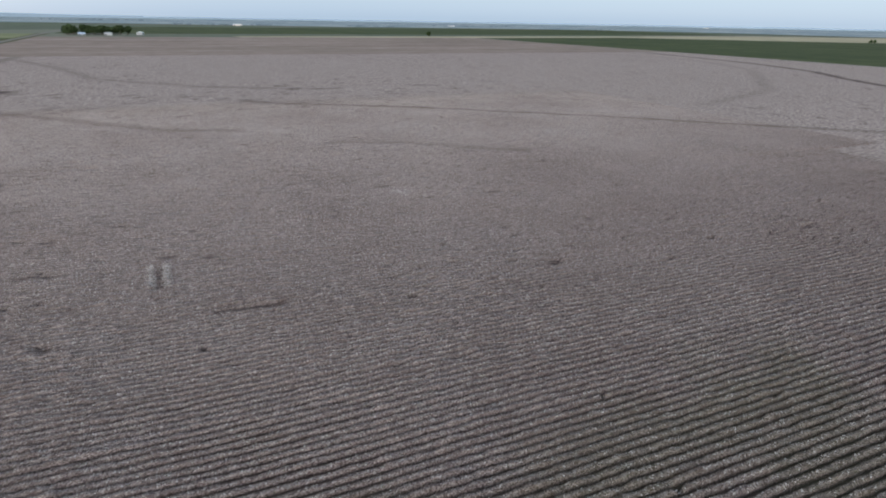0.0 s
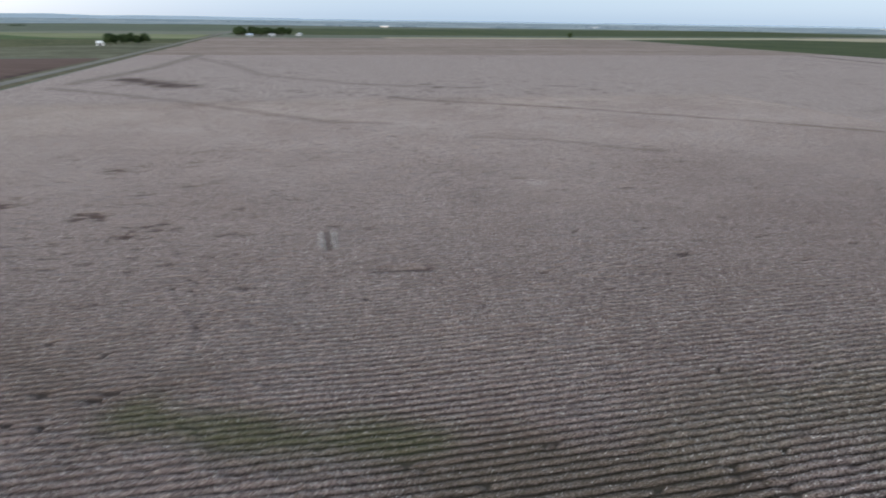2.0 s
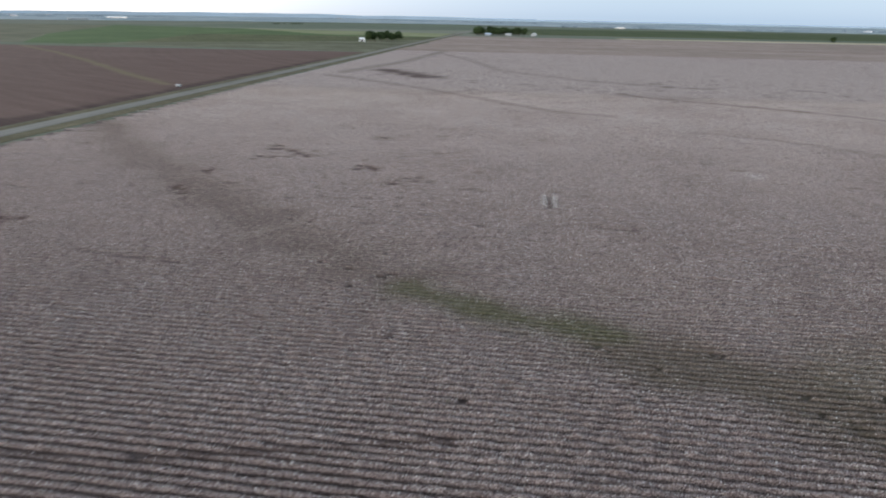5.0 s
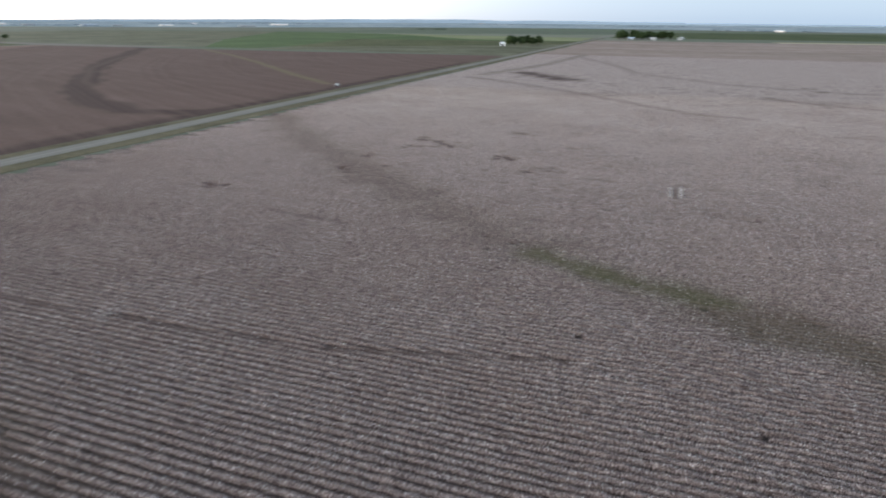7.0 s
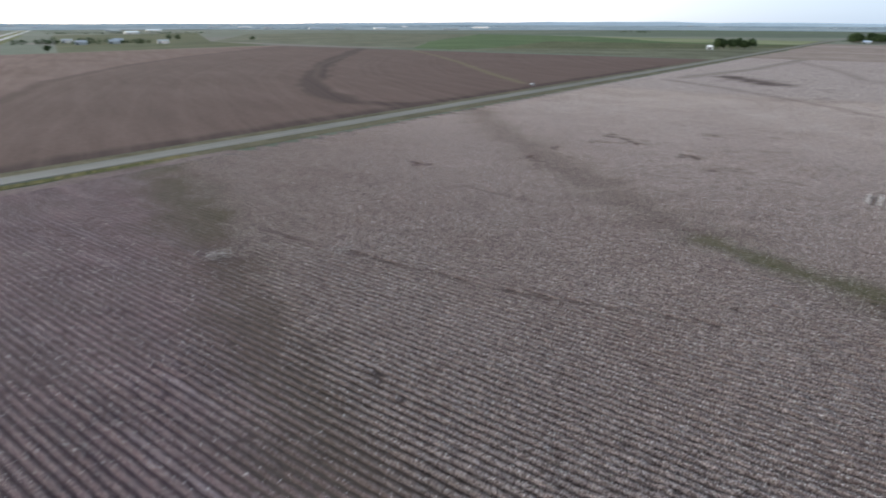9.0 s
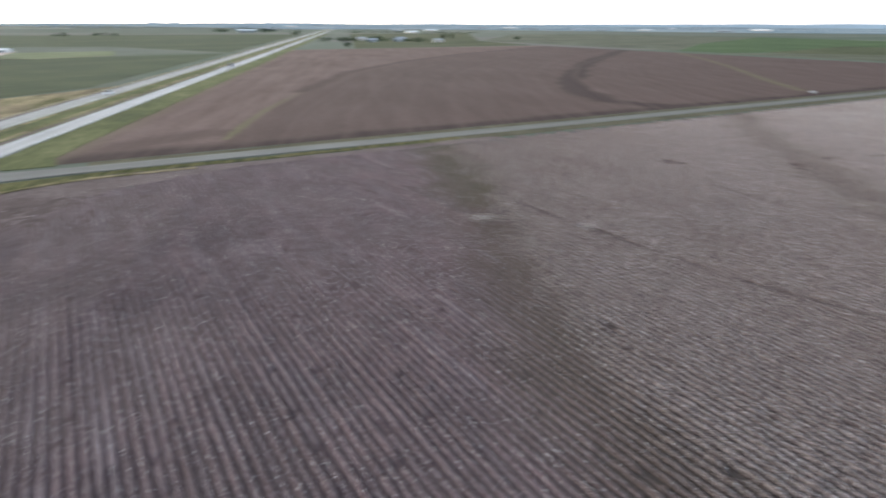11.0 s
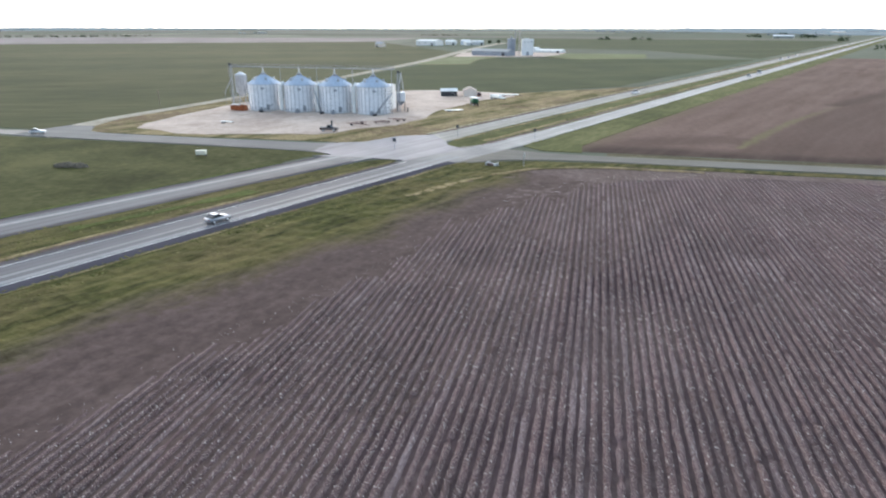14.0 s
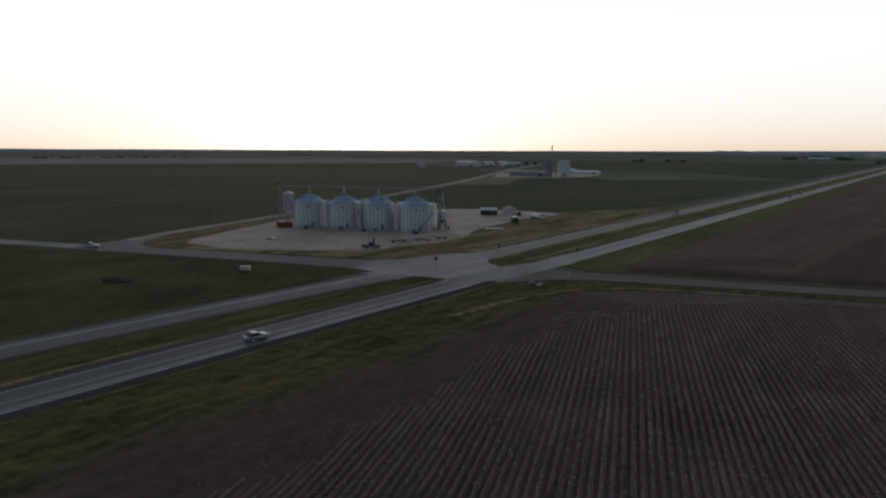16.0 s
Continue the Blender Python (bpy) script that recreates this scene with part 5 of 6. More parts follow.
def implement(x, y, turn, n, label):
    """A tillage tool: drawbar, cross beams, shanks, wheels."""
    t = thing("farm_implement", label, "farm implement", pose(x, y, 0.12, 0, 0, turn), "parked implements")
    bm = B()
    tube(bm, (0, 0, 0.7), (4.5, 0, 0.5), 0.1, None, 6)
    tube(bm, (0, 1.5, 0.8), (3.2, 0, 0.6), 0.07, None, 6)
    tube(bm, (0, -1.5, 0.8), (3.2, 0, 0.6), 0.07, None, 6)
    part("drawbar", bm, M["old_red"], t)
    for k in (0, -1.3):
        bm = B()
        box(bm, k - 0.08, -n * 0.45, 0.75, k + 0.08, n * 0.45, 0.92)
        part("beam", bm, M["old_red"], t)
    shank = bpy.data.meshes.new("shank")
    bm = B()
    tube(bm, (0, 0, 0.9), (-0.35, 0, 0.5), 0.05, None, 5)
    tube(bm, (-0.35, 0, 0.5), (-0.1, 0, 0.02), 0.05, 0.02, 5)
    bm.to_mesh(shank)
    bm.free()
    shank.materials.append(M["dark_steel"])
    for k in range(n):
        shared("shank", shank, t, pose(-1.3 * (k % 2), (k - n / 2 + 0.5) * 0.9, 0))
    t.scale = (1.2, 1.2, 0.75)
    for s in (-1, 1):
        bm = B()
        tube(bm, (-0.7, s * n * 0.3 - 0.12, 0.4), (-0.7, s * n * 0.3 + 0.12, 0.4), 0.4, None, 16)
        part("wheel", bm, M["dark"], t)
    return t


implement(-180.5, -136.5, 60, 6, "rusty folded tillage implement with a long drawbar")
implement(-185.5, -130.5, 200, 5, "rusty red cultivator parked on the gravel")
implement(-191.5, -126.5, 240, 4, "dark red disc harrow parked at the yard's edge")


def wheel_set(t, spots, r, w):
    for k, (x, y) in enumerate(spots):
        bm = B()
        tube(bm, (x, y - w / 2, r), (x, y + w / 2, r), r, None, 18)
        bmesh.ops.bevel(bm, geom=[e for e in bm.edges if len(e.link_faces) == 2 and max(len(f.verts) for f in e.link_faces) > 6], offset=w * 0.15, segments=1, affect="EDGES")
        wh = part("wheel", bm, M["dark"], t, "black tyre")
        bm = B()
        s = 1 if y > 0 else -1
        tube(bm, (x, y + s * w * 0.45, r), (x, y + s * (w * 0.5 + 0.02), r), r * 0.6, None, 14)
        part("rim", bm, M["zinc"], wh)


def vehicle(name, label, m, paint, style="car", group="vehicles"):
    """Forward is +x. Styles: car, suv, pickup, van."""
    t = thing(name, label, "car" if style != "pickup" else "pickup truck", m, group)
    L, W = {"car": (4.1, 1.74), "suv": (4.5, 1.85), "pickup": (5.4, 1.95), "van": (5.2, 2.0)}[style]
    top, belt = {"car": (1.46, 0.95), "suv": (1.78, 1.05), "pickup": (1.9, 1.12), "van": (2.3, 1.15)}[style]
    a = L / 2
    prof = [(-a, 0.32), (-a, belt - 0.08), (-a + 0.15, belt), (a - 1.35, belt), (a - 0.2, belt - 0.16), (a, belt - 0.38), (a, 0.32)]
    if style == "pickup":
        prof = [(-a, 0.5), (-a, belt), (-a + 0.1, belt), (a - 1.3, belt), (a - 0.15, belt - 0.08), (a, belt - 0.25), (a, 0.45)]
    bm = B()
    rows = []
    for s in (-1, 1):
        rows.append([bm.verts.new((x, s * W / 2, z)) for x, z in prof])
    bm.faces.new(rows[0])
    bm.faces.new(rows[1][::-1])
    for k in range(len(prof)):
        j = (k + 1) % len(prof)
        bm.faces.new((rows[0][k], rows[1][k], rows[1][j], rows[0][j]))
    bmesh.ops.recalc_face_normals(bm, faces=bm.faces)
    bmesh.ops.bevel(bm, geom=list(bm.edges), offset=0.09, segments=2, affect="EDGES")
    part("body", bm, paint, t, "", True)
    x0, x1, x2, x3 = {"car": (-a + 0.35, -a + 1.15, a - 2.2, a - 1.25), "suv": (-a + 0.08, -a + 0.45, a - 2.1, a - 1.3), "pickup": (-0.55, -0.45, a - 2.35, a - 1.55), "van": (-a + 0.05, -a + 0.2, a - 1.7, a - 0.9)}[style]
    bm = B()
    lo = [bm.verts.new((x, s * (W / 2 - 0.07), belt - 0.03)) for s in (-1, 1) for x in (x0, x3)]
    hi = [bm.verts.new((x, s * (W / 2 - 0.24), top - 0.06)) for s in (-1, 1) for x in (x1, x2)]
    for q in ((lo[0], lo[1], hi[1], hi[0]), (lo[2], hi[2], hi[3], lo[3]), (lo[1], lo[3], hi[3], hi[1]), (lo[0], hi[0], hi[2], lo[2]), (hi[0], hi[1], hi[3], hi[2])):
        bm.faces.new(q)
    bmesh.ops.recalc_face_normals(bm, faces=bm.faces)
    part("windows", bm, M["glass"], t, "dark glass")
    bm = B()
    box(bm, x1 - 0.04, -W / 2 + 0.2, top - 0.08, x2 + 0.04, W / 2 - 0.2, top, 0.035)
    part("roof", bm, paint, t)
    if style == "pickup":
        bm = B()
        box(bm, -a + 0.12, -W / 2 + 0.16, belt - 0.02, -0.7, W / 2 - 0.16, belt + 0.012)
        part("bed", bm, M["dark_steel"], t)
    for s in (-1, 1):
        bm = B()
        box(bm, a - 0.08, s * (W / 2 - 0.35) - 0.2, belt - 0.42, a + 0.015, s * (W / 2 - 0.35) + 0.2, belt - 0.26, 0.02)
        part("headlight", bm, M["sign"], t, "clear headlight")
        bm = B()
        box(bm, -a - 0.015, s * (W / 2 - 0.25) - 0.13, belt - 0.3, -a + 0.06, s * (W / 2 - 0.25) + 0.13, belt - 0.1, 0.02)
        part("tail_light", bm, M["rust"], t, "red tail light")
    wheel_set(t, [(sx * L * 0.3, sy * (W / 2 - 0.1)) for sx in (-1, 1) for sy in (-1, 1)], 0.34 if style == "car" else 0.39, 0.23)
    return t


def on_road(u, n, forward):
    x, y = hw(u, n)
    return pose(x, y, 0.208, 0, 0, 157 if forward else -23)


vehicle("silver_car", "silver hatchback driving on the grey carriageway", on_road(24, -142.2, True), M["car_silver"], "car")
vehicle("white_pickup", "white pickup truck on the pale carriageway", on_road(257, -159.5, False), M["car_white"], "pickup")
vehicle("white_car", "white sport utility car on the grey carriageway", on_road(400, -140.5, True), M["car_white"], "suv")
vehicle("white_car", "white car far along the grey carriageway", on_road(432, -140.8, True), M["car_white"], "van")
for u in (630, 670, 715):
    vehicle("white_van", "white van far along the pale carriageway", on_road(u, -161, False), M["car_white"], "van")
vehicle("white_car", "white car stopped at the end of the asphalt", pose(-141.8, -220.5, 0.2, 0, 0, 115), M["car_white"], "car")
vehicle("dark_pickup", "dusty brown old pickup truck parked at the yard's edge", pose(-166.5, -140.5, 0.12, 0, 0, 100), M["car_dusty"], "pickup")


def shed(name, label, x, y, turn, L, W, H, rise, wall, roof, openings=0, group="", z=0.12):
    """A gabled building: four walls, two roof slopes that overhang, doors and windows set into it."""
    t = thing(name, label, "building", pose(x, y, z, 0, 0, turn), group)
    for s in (-1, 1):
        bm = B()
        box(bm, -L / 2, s * W / 2 - 0.1, 0, L / 2, s * W / 2 + 0.1, H)
        part("wall", bm, wall, t)
        bm = B()
        v = [bm.verts.new((s * L / 2 + o, yy, zz)) for o in (-0.1, 0.1) for yy, zz in ((-W / 2, 0), (W / 2, 0), (W / 2, H), (0, H + rise), (-W / 2, H))]
        bm.faces.new(v[:5])
        bm.faces.new(v[5:][::-1])
        for k in range(5):
            bm.faces.new((v[k], v[(k + 1) % 5], v[5 + (k + 1) % 5], v[5 + k]))
        bmesh.ops.recalc_face_normals(bm, faces=bm.faces)
        part("gable_wall", bm, wall, t)
        bm = B()
        e, up = 0.35, rise * 0.35 / (W / 2)
        v = [bm.verts.new((xx, yy, zz)) for xx in (-L / 2 - 0.3, L / 2 + 0.3) for yy, zz in ((0, H + rise + 0.02), (s * (W / 2 + e), H - up + 0.02), (s * (W / 2 + e), H - up + 0.16), (0, H + rise + 0.16))]
        for q in ((0, 1, 2, 3), (7, 6, 5, 4), (0, 4, 5, 1), (1, 5, 6, 2), (2, 6, 7, 3), (3, 7, 4, 0)):
            bm.faces.new([v[k] for k in q])
        bmesh.ops.recalc_face_normals(bm, faces=bm.faces)
        part("roof", bm, roof, t)
    for s in (-1, 1):
        for k in range(openings):
            xx = -L / 2 + L * (k + 0.5) / openings
            bm = B()
            if k == 0:
                box(bm, xx - min(1.6, L / openings * 0.3), s * (W / 2 + 0.1) - 0.03, 0, xx + min(1.6, L / openings * 0.3), s * (W / 2 + 0.1) + 0.04, min(H - 0.4, 3.2))
                part("door", bm, M["dark_steel"], t)
            else:
                box(bm, xx - 0.55, s * (W / 2 + 0.1) - 0.03, H * 0.42, xx + 0.55, s * (W / 2 + 0.1) + 0.04, H * 0.75)
                w = part("window", bm, M["white"], t)
                bm = B()
                box(bm, xx - 0.45, s * (W / 2 + 0.15) - 0.02, H * 0.42 + 0.1, xx + 0.45, s * (W / 2 + 0.15) + 0.02, H * 0.75 - 0.1)
                part("pane", bm, M["glass"], w)
    return t


shed("bin_house", "pale metal building close behind the grain bins", -220.5, -144.6, 90, 13.5, 7, 8.4, 0.7, M["white"], M["zinc"], 2)
vehicle("red_car", "dark red car parked beside a small shed", pose(-271.5, -114.2, 0.12, 0, 0, 190), M["old_red"], "suv")
shed("field_shed", "small pale barn standing alone in a crop field", -873, -366, 70, 12, 8, 4.5, 2.2, M["cream"], M["zinc_dark"], 2, "", 0.05)
shed("office_shed", "small cream gabled shed beside the gravel yard", -273.0, -118.8, 14, 6.0, 5.6, 2.5, 1.3, M["cream"], M["tan_roof"], 2)
shed("machine_shed", "dark open machine shelter with a white roof", -271.5, -128, 106, 7.0, 5, 2.2, 0.9, M["dark_steel"], M["white"], 2)


def tank_wagon(x, y, turn, paint, label):
    t = thing("tank_wagon", label, "trailer", pose(x, y, 0.12, 0, 0, turn))
    bm = B()
    tube(bm, (-2.4, 0, 1.9), (2.4, 0, 1.9), 1.0, None, 20)
    bmesh.ops.bevel(bm, geom=[e for e in bm.edges if max(len(f.verts) for f in e.link_faces) > 6], offset=0.25, segments=2, affect="EDGES")
    part("tank", bm, paint, t, "", True)
    bm = B()
    box(bm, -2.6, -0.6, 0.7, 2.6, 0.6, 0.95)
    tube(bm, (2.6, 0, 0.8), (4.2, 0, 0.6), 0.08, None, 6)
    part("frame", bm, M["dark_steel"], t)
    bm = B()
    tube(bm, (0, 0, 2.8), (0, 0, 2.94), 0.3, None, 12)
    part("lid", bm, M["dark_steel"], t)
    bm = B()
    box(bm, -2.7, -1.15, 2.95, 2.7, 1.15, 3.15, 0.05)
    part("cover", bm, M["white"], t, "white sheet cover")
    for sx in (-2.2, 2.2):
        for sy in (-1.0, 1.0):
            bm = B()
            tube(bm, (sx, sy * 0.55, 0.9), (sx, sy, 2.97), 0.05, None, 6)
            part("cover_post", bm, M["dark_steel"], t)
    wheel_set(t, [(sx, sy) for sx in (-1.5, 1.5) for sy in (-0.95, 0.95)], 0.45, 0.25)
    return t


tank_wagon(-239, -110.3, 35, M["green_paint"], "green tank wagon under a white cover beside the yard")


def flatbed(x, y, turn, label, load):
    t = thing("flatbed_trailer", label, "trailer", pose(x, y, 0.12, 0, 0, turn))
    bm = B()
    box(bm, -4.5, -1.2, 0.95, 4.5, 1.2, 1.15, 0.03)
    part("deck", bm, M["white"], t)
    bm = B()
    box(bm, -4.3, -0.5, 0.7, 4.3, 0.5, 0.95)
    tube(bm, (4.3, 0, 0.8), (6, 0, 0.6), 0.09, None, 6)
    part("frame", bm, M["dark_steel"], t)
    if load:
        bm = B()
        box(bm, -3.8, -1.05, 1.15, 2.2, 1.05, 2.0, 0.15)
        part("load", bm, M["white"], t)
    wheel_set(t, [(sx, sy) for sx in (-3, -2) for sy in (-1.0, 1.0)], 0.42, 0.25)
    return t


flatbed(-260.5, -104.5, 45, "white flatbed trailer with a wrapped load", True)
flatbed(-273, -101.5, 98, "white empty flatbed trailer in dry grass", False)
low = flatbed(-220, -114.3, 115, "low white trailer at the yard's edge", False)
low.scale = (0.75, 0.8, 0.45)
small = flatbed(-173, -178.5, 85, "small white trailer on the gravel", False)
small.scale = (0.45, 0.6, 0.6)


def feed_box(x, y):
    t = thing("utility_box", "cream metal utility box on dark legs in the pasture", "utility box", pose(x, y, 0.05, 0, 0, 108))
    bm = B()
    box(bm, -1.15, -0.6, 0.42, 1.15, 0.6, 1.3, 0.08)
    part("body", bm, M["pale_cream"], t)
    bm = B()
    box(bm, -1.22, -0.67, 1.3, 1.22, 0.67, 1.4, 0.04)
    part("lid", bm, M["pale_cream"], t)
    for sx in (-1, 1):
        for sy in (-1, 1):
            bm = B()
            box(bm, sx * 0.95 - 0.09, sy * 0.45 - 0.09, 0, sx * 0.95 + 0.09, sy * 0.45 + 0.09, 0.43)
            part("leg", bm, M["dark_steel"], t)
    return t


feed_box(-124.6, -155.6)


def track_pole(x, y):
    t = thing("utility_pole", "thin weathered timber utility pole beside the farm track", "utility pole", pose(x, y, 0.05))
    bm = B()
    tube(bm, (0, 0, 0), (0, 0, 5.6), 0.15, 0.11, 8)
    part("pole", bm, M["wood"], t)
    bm = B()
    box(bm, -0.9, -0.06, 5.0, 0.9, 0.06, 5.15)
    part("cross_arm", bm, M["wood"], t)
    for k in (-0.75, 0, 0.75):
        bm = B()
        tube(bm, (k, 0, 5.15), (k, 0, 5.35), 0.05, None, 6)
        part("insulator", bm, M["dark_steel"], t)
    return t


track_pole(-211, -231.5)


def fuel_pump(x, y):
    t = thing("fuel_tank_stand", "dark upright fuel tank on the gravel", "fuel tank", pose(x, y, 0.12))
    bm = B()
    lathe(bm, [(0, 0.3), (0.26, 0.3), (0.28, 0.4), (0.28, 1.5), (0.2, 1.65), (0, 1.67)], 16)
    part("tank", bm, M["dark_steel"], t, "", True)
    for s in (-0.18, 0.18):
        bm = B()
        box(bm, s - 0.05, -0.2, 0, s + 0.05, 0.2, 0.34)
        part("foot", bm, M["dark_steel"], t)
    return t


fuel_pump(-176.3, -143.8)
fuel_pump(-214, -130.2)


def road_sign(x, y, turn, label, face):
    t = thing("road_sign", label, "road sign", pose(x, y, 0.15, 0, 0, turn), "junction signs")
    bm = B()
    box(bm, -0.04, -0.04, 0, 0.04, 0.04, 3.0)
    part("post", bm, M["zinc_dark"], t)
    bm = B()
    box(bm, 0.045, -0.35, 2.2, 0.075, 0.35, 3.05, 0.01)
    part("panel", bm, face, t)
    return t


road_sign(-167.7, -101.6, 200, "dark-backed road sign on a steel post in the median", M["dark_steel"])
road_sign(-166.3, -79.5, 200, "dark-backed road sign on a steel post by the verge", M["dark_steel"])
road_sign(-142.4, -112.4, 200, "dark-backed road sign on a steel post at the junction", M["dark_steel"])
road_sign(-131.0, -78.5, 120, "small pale sign on a post beside the county road", M["sign"])


def culvert(x, y, turn):
    """A field entrance's drain: a pipe between two pale headwalls."""
    t = thing("culvert", "pale concrete culvert with two headwalls in the verge grass", "culvert", pose(x, y, 0.1, 0, 0, turn))
    for s in (-1.1, 1.1):
        bm = B()
        box(bm, s - 0.12, -0.9, 0, s + 0.12, 0.9, 0.75, 0.05)
        part("headwall", bm, M["concrete"], t)
    bm = B()
    tube(bm, (-1.3, 0, 0.32), (1.3, 0, 0.32), 0.3, None, 14)
    part("pipe", bm, M["zinc_dark"], t)
    bm = B()
    box(bm, -1.0, -0.7, 0.0, 1.0, 0.7, 0.55, 0.15)
    part("fill", bm, M["headland"], t)
    return t


culvert(-130.6, -85.6, 67)


# ---- trees ----
def crown_mesh(name, blobs, count, size, seed, mat):
    """Many small leaf clumps scattered through a few uneven masses."""
    rng = np.random.RandomState(seed)
    verts, faces = [], []
    for cx, cy, cz, rx, ry, rz in blobs:
        for _ in range(count):
            d = rng.normal(0, 1, 3)
            d /= np.linalg.norm(d)
            r = rng.uniform(0.55, 1.08)
            c = np.array([cx, cy, cz]) + d * r * np.array([rx, ry, rz])
            s = size * rng.uniform(0.6, 1.4)
            a, b, e = rng.normal(0, 1, (3, 3))
            k = len(verts)
            for p in (a, b, e, -(a + b + e) / 2):
                verts.append(tuple(c + p / np.linalg.norm(p) * s))
            faces += [(k, k + 1, k + 2), (k, k + 2, k + 3), (k, k + 3, k + 1), (k + 1, k + 3, k + 2)]
    return mesh_of(name, verts, faces, mat)


def tree(x, y, h, seed, label="broad dark green tree with a dense uneven crown", z=0.05, group="farm trees"):
    rng = np.random.RandomState(seed)
    t = thing("tree", label, "tree", pose(x, y, z, 0, 0, rng.uniform(0, 360)), group)
    bm = B()
    tube(bm, (0, 0, 0), (0.1, 0, h * 0.4), h * 0.035, h * 0.022, 8)
    for k in range(4):
        a = k * 1.6 + rng.uniform(0, 1)
        tube(bm, (0.1, 0, h * 0.33), (h * 0.22 * math.cos(a), h * 0.22 * math.sin(a), h * 0.62), h * 0.018, h * 0.008, 6)
    part("trunk", bm, M["bark"], t)
    blobs = [(rng.uniform(-0.22, 0.22) * h, rng.uniform(-0.22, 0.22) * h, h * rng.uniform(0.42, 0.72), h * 0.27, h * 0.27, h * 0.24) for _ in range(6)]
    ob = new("crown", crown_mesh("crown", blobs, 70, h * 0.085, seed, M["leaf"]))
    ob.parent = t
    return t


for k, (dx, dy) in enumerate([(-196, 748), (-189, 752), (-201, 741), (-176, 757), (-170, 760), (-183, 757)]):
    tree(dx, dy, 12 + (k % 3), 20 + k, "dark green tree in a small copse beside the road")
for k in range(40):
    rng = np.random.RandomState(100 + k)
    tree(-112 + 95 * rng.uniform(0, 1) ** 1.2, 1116 + 70 * rng.uniform(0, 1), rng.uniform(9, 16), 100 + k, "dark green tree round the distant farmstead")
tree(466, 1088, 10, 301, "lone tree at the far edge of the stubble")
for k, (lx, ly) in enumerate([(1210, 770), (1225, 772), (1262, 768), (-861, 590), (-700, 226)]):
    tree(lx, ly, 8, 320 + k, "small tree beyond the fields")
for k, (lx, ly) in enumerate([(-1013, 539), (-1003, 548), (-1024, 545)]):
    tree(lx, ly, 9, 340 + k, "tree beside a distant yard")

shed("farmhouse", "white farmhouse with a grey roof among trees", -84, 1100, 10, 9, 7, 2.6, 1.5, M["haze_grey"], M["zinc_roof"], 4, "farmstead")
shed("barn", "white metal barn of the distant farmstead", -6, 1130, 80, 13, 8, 3.4, 1.6, M["haze_grey"], M["white"], 3, "farmstead")
shed("barn", "pale metal barn of the distant farmstead", -49, 1102, 0, 10, 7, 2.8, 1.5, M["haze_grey"], M["haze_grey"], 3, "farmstead")
shed("shed", "small white shed beside the copse", -211, 744, 10, 6, 5, 3, 1.5, M["white"], M["white"], 1)
shed("pump_house", "tiny white pump house in ploughed soil", -158.5, 233.5, 0, 1.3, 1.0, 0.8, 0.25, M["haze_grey"], M["haze_grey"], 1)


# ---- distant grain elevator ----
def head_house(x, y):
    """Tall square concrete house with a parapet and a small roof house."""
    t = thing("head_house", "tall white concrete head house of the distant elevator", "grain elevator", pose(x, y, 0.13, 0, 0, 12))
    bm = B()
    box(bm, -5, -5.8, 0, 5, 5.8, 15.4)
    part("wall", bm, M["whitewash"], t)
    bm = B()
    box(bm, -5.15, -5.95, 15.4, 5.15, 5.95, 16.0, 0.1)
    part("parapet", bm, M["whitewash"], t)
    bm = B()
    box(bm, -2.0, -2.5, 16.0, 2.0, 0.5, 16.9, 0.1)
    part("roof_house", bm, M["white"], t)
    for k in range(3):
        bm = B()
        box(bm, 4.98, -4 + 3.6 * k, 12.6, 5.06, -3.2 + 3.6 * k, 13.8)
        part("window", bm, M["zinc_dark"], t)
    bm = B()
    box(bm, 4.98, -1.4, 0, 5.1, 1.4, 3.6)
    part("door", bm, M["zinc_dark"], t)
    return t


def silo_tower(x, y, r, h, mat, label, n=28):
    t = thing("silo", label, "silo", pose(x, y, 0.13), "elevator silos")
    bm = B()
    lathe(bm, [(0, 0), (r, 0), (r, h), (r + 0.15, h), (r + 0.15, h + 0.4), (0, h + 1.2)], n)
    part("wall", bm, mat, t)
    bm = B()
    tube(bm, (r * 0.3, 0, h + 0.8), (r * 0.3, 0, h + 3.0), 1.0, 0.9, 10)
    part("roof_house", bm, M["zinc_dark"], t)
    bm = B()
    for k in range(20):
        a = 2 * math.pi * k / 20
        tube(bm, ((r + 0.05) * math.cos(a), (r + 0.05) * math.sin(a), 0.1), ((r + 0.05) * math.cos(a), (r + 0.05) * math.sin(a), h), 0.09, None, 4)
    part("stiffeners", bm, mat, t)
    return t


